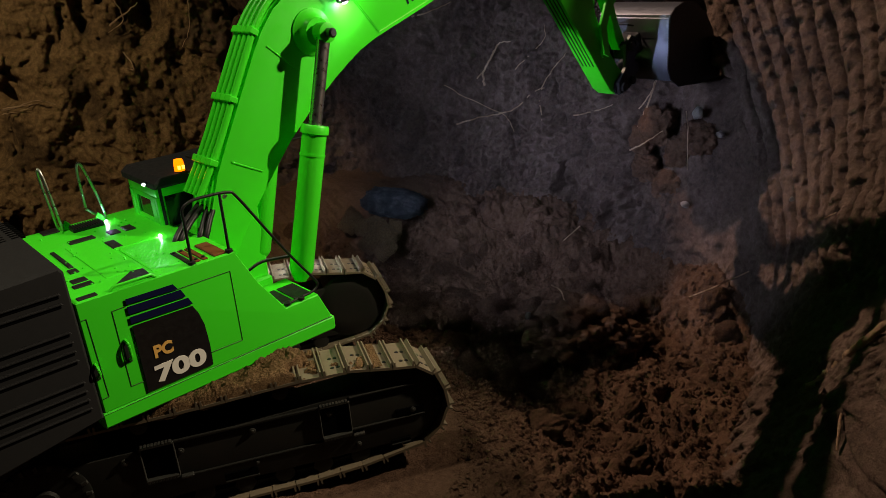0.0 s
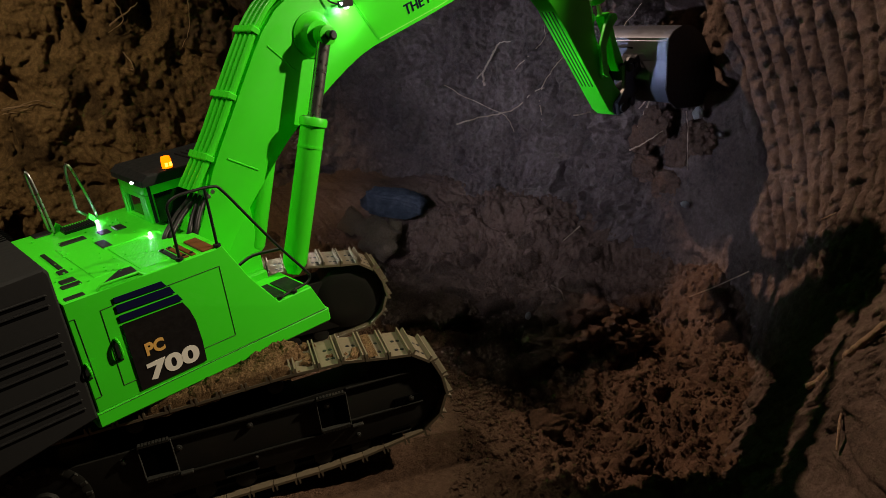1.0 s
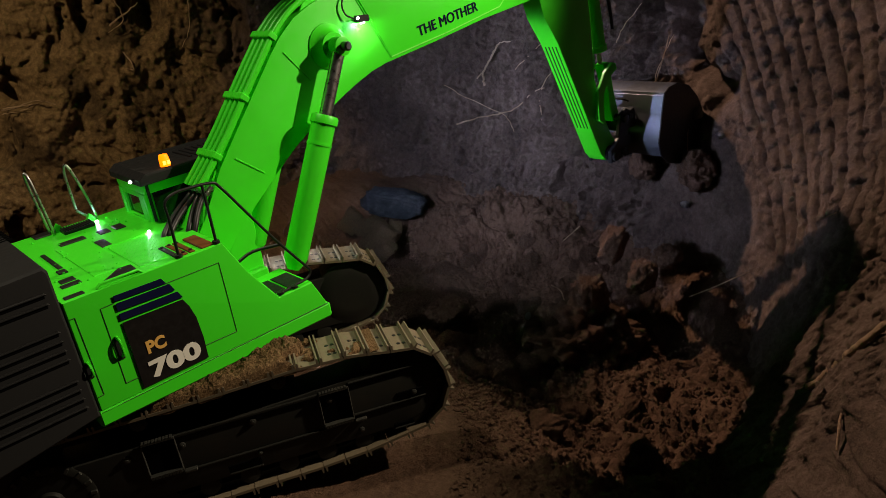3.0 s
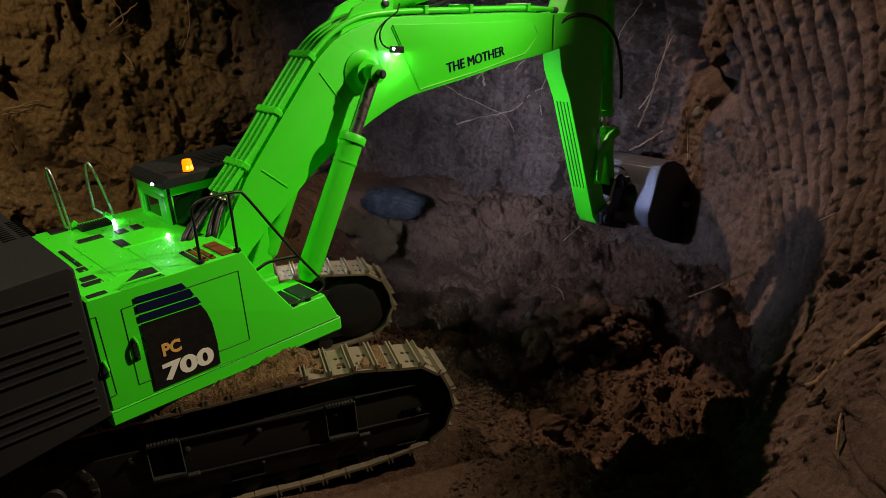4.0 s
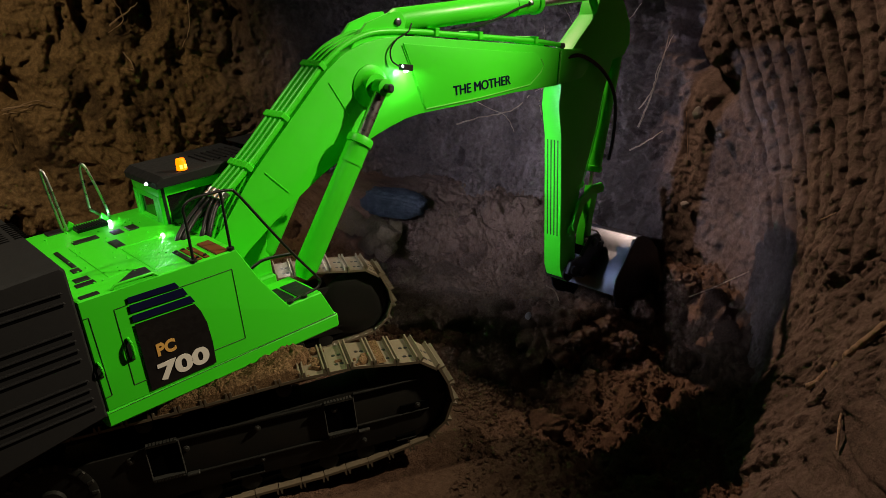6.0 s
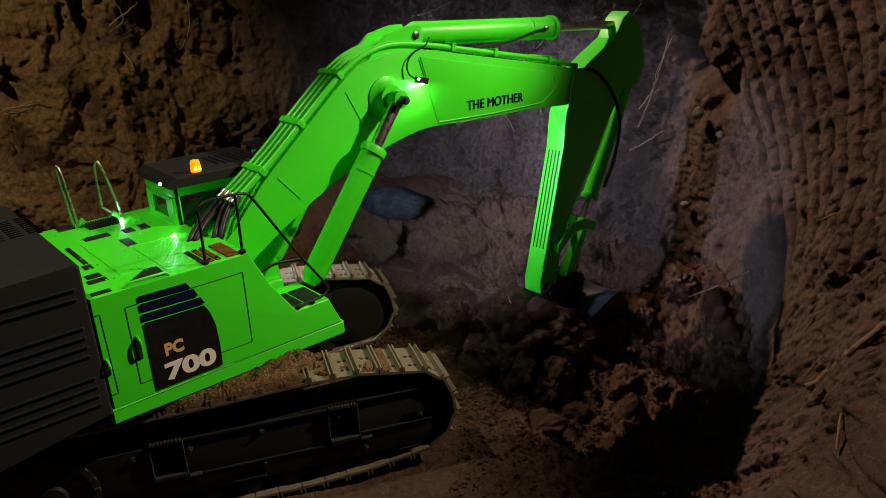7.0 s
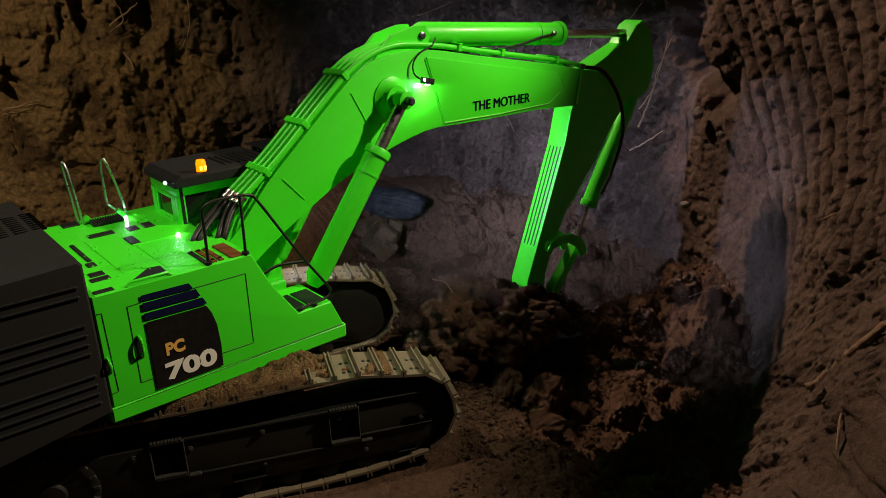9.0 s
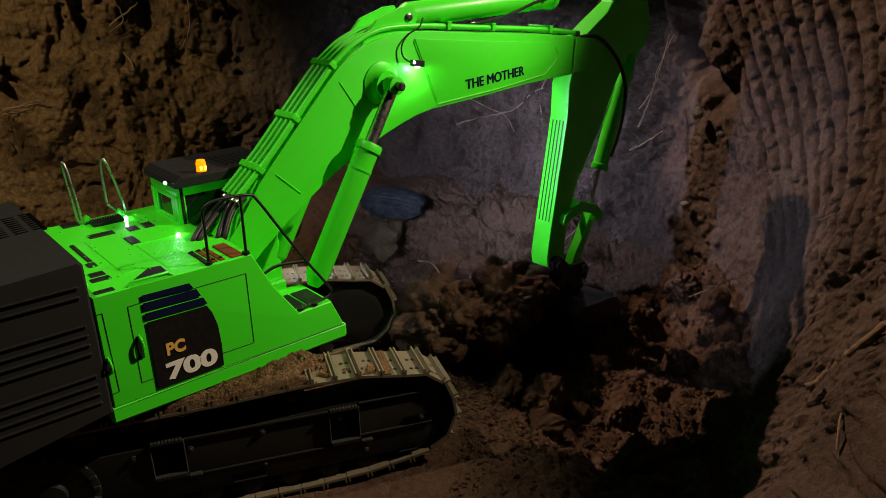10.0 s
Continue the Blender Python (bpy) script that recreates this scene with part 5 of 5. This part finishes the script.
for k, (x, y, z, s) in enumerate(((0.701, 0.608, 0.004, 0.034), (0.697, 0.530, 0.002, 0.030), (0.650, 0.551, -0.015, 0.030), (0.648, 0.481, -0.012, 0.024), (0.680, 0.675, 0.008, 0.030), (0.735, 0.560, 0.0, 0.022))):
    bm = bmesh.new()
    box(bm, -1.0, 1.0, -0.75, 0.75, -0.6, 0.6, 0.25, 2)
    bmesh.ops.subdivide_edges(bm, edges=bm.edges, cuts=3, use_grid_fill=True)
    for v in bm.verts:
        c = np.array([v.co])
        v.co *= float(1 + 0.16 * layers(c + k * 5.0, 1.1, 3, 0.6, 60 + k)[0])
    ob = smooth(part("earth_block", bm, SAND), 35)
    ob.matrix_basis = pose(x, y, z, 25 * k, 14 * k, 37 * k) @ Matrix.Scale(s, 4)
    tagged(ob, "angular block of dry clay soil", "soil block", "blocks of dry soil")


# ---- the machine at work ----
# seconds, pitch, roll, slide, lift of the crawler; slew, boom, stick and bucket angles
WORK = [
    (0.0, 2.82, 0.3, -0.0093, -0.0018, 1.94, 20.49, 39.95, -40),
    (0.5, 4.18, 0.06, -0.0101, -0.002, 1.85, 17.45, 40.75, -40),
    (1.0, 5.37, 0.09, -0.0098, -0.0005, 1.76, 14.92, 40.97, -40),
    (1.5, 6.8, -0.13, -0.0082, -0.0001, 1.46, 13.14, 40.57, -39.7),
    (2.0, 7.87, -0.17, -0.0067, 0.0005, 1.37, 11.5, 38.12, -39),
    (2.5, 8.11, -0.16, -0.0062, 0.0011, 1.61, 9.8, 37.71, -38),
    (4.0, 2.27, -0.01, -0.0024, -0.0021, 1.92, 5.77, 31.54, -39),
    (4.5, 2.24, 0.0, -0.0024, -0.0021, 1.79, 3.53, 27.8, -39),
    (5.0, 2.67, 0.19, -0.0031, -0.0016, 1.87, 1.29, 24.42, -38.5),
    (5.5, 4.27, -0.07, -0.0036, -0.0023, 1.68, -0.6, 21.75, -39),
    (7.0, 1.1, -0.26, -0.0002, -0.0021, 0.82, -0.93, 7.89, -57),
    (7.5, 0.66, -0.33, -0.0002, -0.0015, 0.5, -1.22, 0.83, -69),
    (8.0, 0.43, -0.21, -0.0004, -0.0007, 0.18, -1.18, -0.12, -82),
    (8.5, 0.13, -0.08, 0.0003, -0.0004, -0.04, -0.98, -0.38, -84),
    (9.0, 0.0, 0.0, 0.0, 0.0, 0.0, -0.0, -0.0, -84),
    (9.5, 0.05, 0.02, 0.0003, -0.0, -0.01, 1.81, 1.11, -84),
    (10.0, 0.04, 0.01, 0.0004, -0.0001, 0.13, 4.69, 6.14, -84),
]


def spin(v, degrees):
    """Turns a vector of the x-z plane upwards from +x."""
    a = radians(degrees)
    return Vector((v.x * math.cos(a) - v.z * math.sin(a), v.y, v.x * math.sin(a) + v.z * math.cos(a)))


def placed(at, degrees, about=None):
    """A pose that turns by degrees about a pin and brings the pin to a place."""
    m = Matrix.Translation(at) @ pose(0, 0, 0, 0, -degrees, 0)
    return m @ Matrix.Translation(-about) if about else m


def motions():
    keys = {}

    def key(ob, t, m):
        keys.setdefault(ob, []).append((t, m))

    turn = pose(0, 0, 0, 0, 0, HEADING)
    back = turn @ Vector((-0.079, 0, 0))
    for t, pitch, roll, slide, rise, slew, b, k, hang in WORK:
        tilt = turn @ pose(0, 0, 0, 0, -pitch, 0) @ pose(0, 0, 0, roll, 0, 0) @ turn.inverted()
        shift = turn @ Vector((slide, 0, rise))
        key(excavator, t, Matrix.Translation(back + shift + Vector((0, 0, GROUND))) @ tilt @ Matrix.Translation(-back))
        s = pose(0, 0, 0, 0, 0, slew)
        key(upper, t, s)
        key(boom, t, s @ placed(FOOT, b, FOOT))
        elbow = FOOT + spin(ELBOW - FOOT, b)
        a = b + k
        key(stick, t, s @ placed(elbow, a, ELBOW))
        wrist = elbow + spin(WRIST - ELBOW, a)
        key(bucket, t, s @ placed(wrist, hang + a))
        # rocker arm and link close the four-bar chain
        arm = elbow + spin(ARM_PIN - ELBOW, a)
        pin = wrist + spin(LINK_PIN, hang + a)
        gap = pin - arm
        d = min(gap.length, ROCKER + HLINK - 0.002)
        x = (ROCKER ** 2 - HLINK ** 2 + d * d) / (2 * d)
        h = math.sqrt(max(ROCKER ** 2 - x * x, 0))
        u = gap.normalized()
        tip = arm + u * x + Vector((-u.z, 0, u.x)) * h
        v = tip - arm
        key(rocker, t, s @ placed(arm, math.degrees(math.atan2(v.z, v.x))))
        v = pin - tip
        key(hlink, t, s @ placed(tip, math.degrees(math.atan2(v.z, v.x))))
        pairs = [(body, rod, Vector((0.146, y, 0.150)), FOOT + spin(Vector((0.309, y, 0.372)) - FOOT, b)) for body, rod, y in lift]
        pairs.append((*crowd, FOOT + spin(Vector((0.378, 0, 0.452)) - FOOT, b), elbow + spin(Vector((0.905, 0, 0.420)) - ELBOW, a)))
        pairs.append((*curl, elbow + spin(Vector((0.930, 0, 0.325)) - ELBOW, a), tip))
        for body, rod, p, q in pairs:
            v = q - p
            ang = math.degrees(math.atan2(v.z, v.x))
            key(body, t, s @ placed(p, ang))
            key(rod, t, s @ placed(q, ang + 180))
    for t, x, y, z, tip in ((0.0, 0.740, -0.060, -0.070, 12), (5.0, 0.740, -0.060, -0.070, 12), (6.0, 0.730, -0.055, -0.070, 12), (7.0, 0.615, -0.04, -0.040, 10), (7.5, 0.530, -0.05, -0.020, 6),
                            (8.0, 0.500, -0.05, 0.004, 3), (8.5, 0.498, -0.04, 0.018, 0), (9.0, 0.495, -0.03, 0.028, 0), (9.5, 0.490, -0.02, 0.046, -2), (10.0, 0.488, -0.01, 0.066, -4)):
        key(soil_load, t, pose(x, y, z, 0, tip, 0))
    for k, (ob, size, face, landing, end) in enumerate(LUMPS):
        z0, z1 = floor_at(*landing) + size[2] * 0.35, floor_at(*end) + size[2] * 0.35
        fall = 2.35 + 0.08 * k
        turnings = (20 * k, 15 + 30 * k, 40 * k)
        a = pose(*face, 0, 0, 90 + 3 * k)
        b = pose(*landing, z0, *[0.5 * r for r in turnings])
        half = pose(0.45 * face[0] + 0.55 * landing[0], 0.45 * face[1] + 0.55 * landing[1], 0.6 * face[2] + 0.4 * z0, *[0.3 * r for r in turnings])
        e = pose(*end, z1, *[0.5 * r for r in turnings]) @ (pose(0, 0, 0, 0, 70, 20) if end != landing else pose(0, 0, 0))
        for t, m in ((0.0, a), (fall, a), (fall + 0.45, half), (fall + 0.9, b), (6.2, b), (7.6, e), (10.0, e)):
            key(ob, t, m)
    for ob, rows in keys.items():
        walk(ob, rows)


motions()
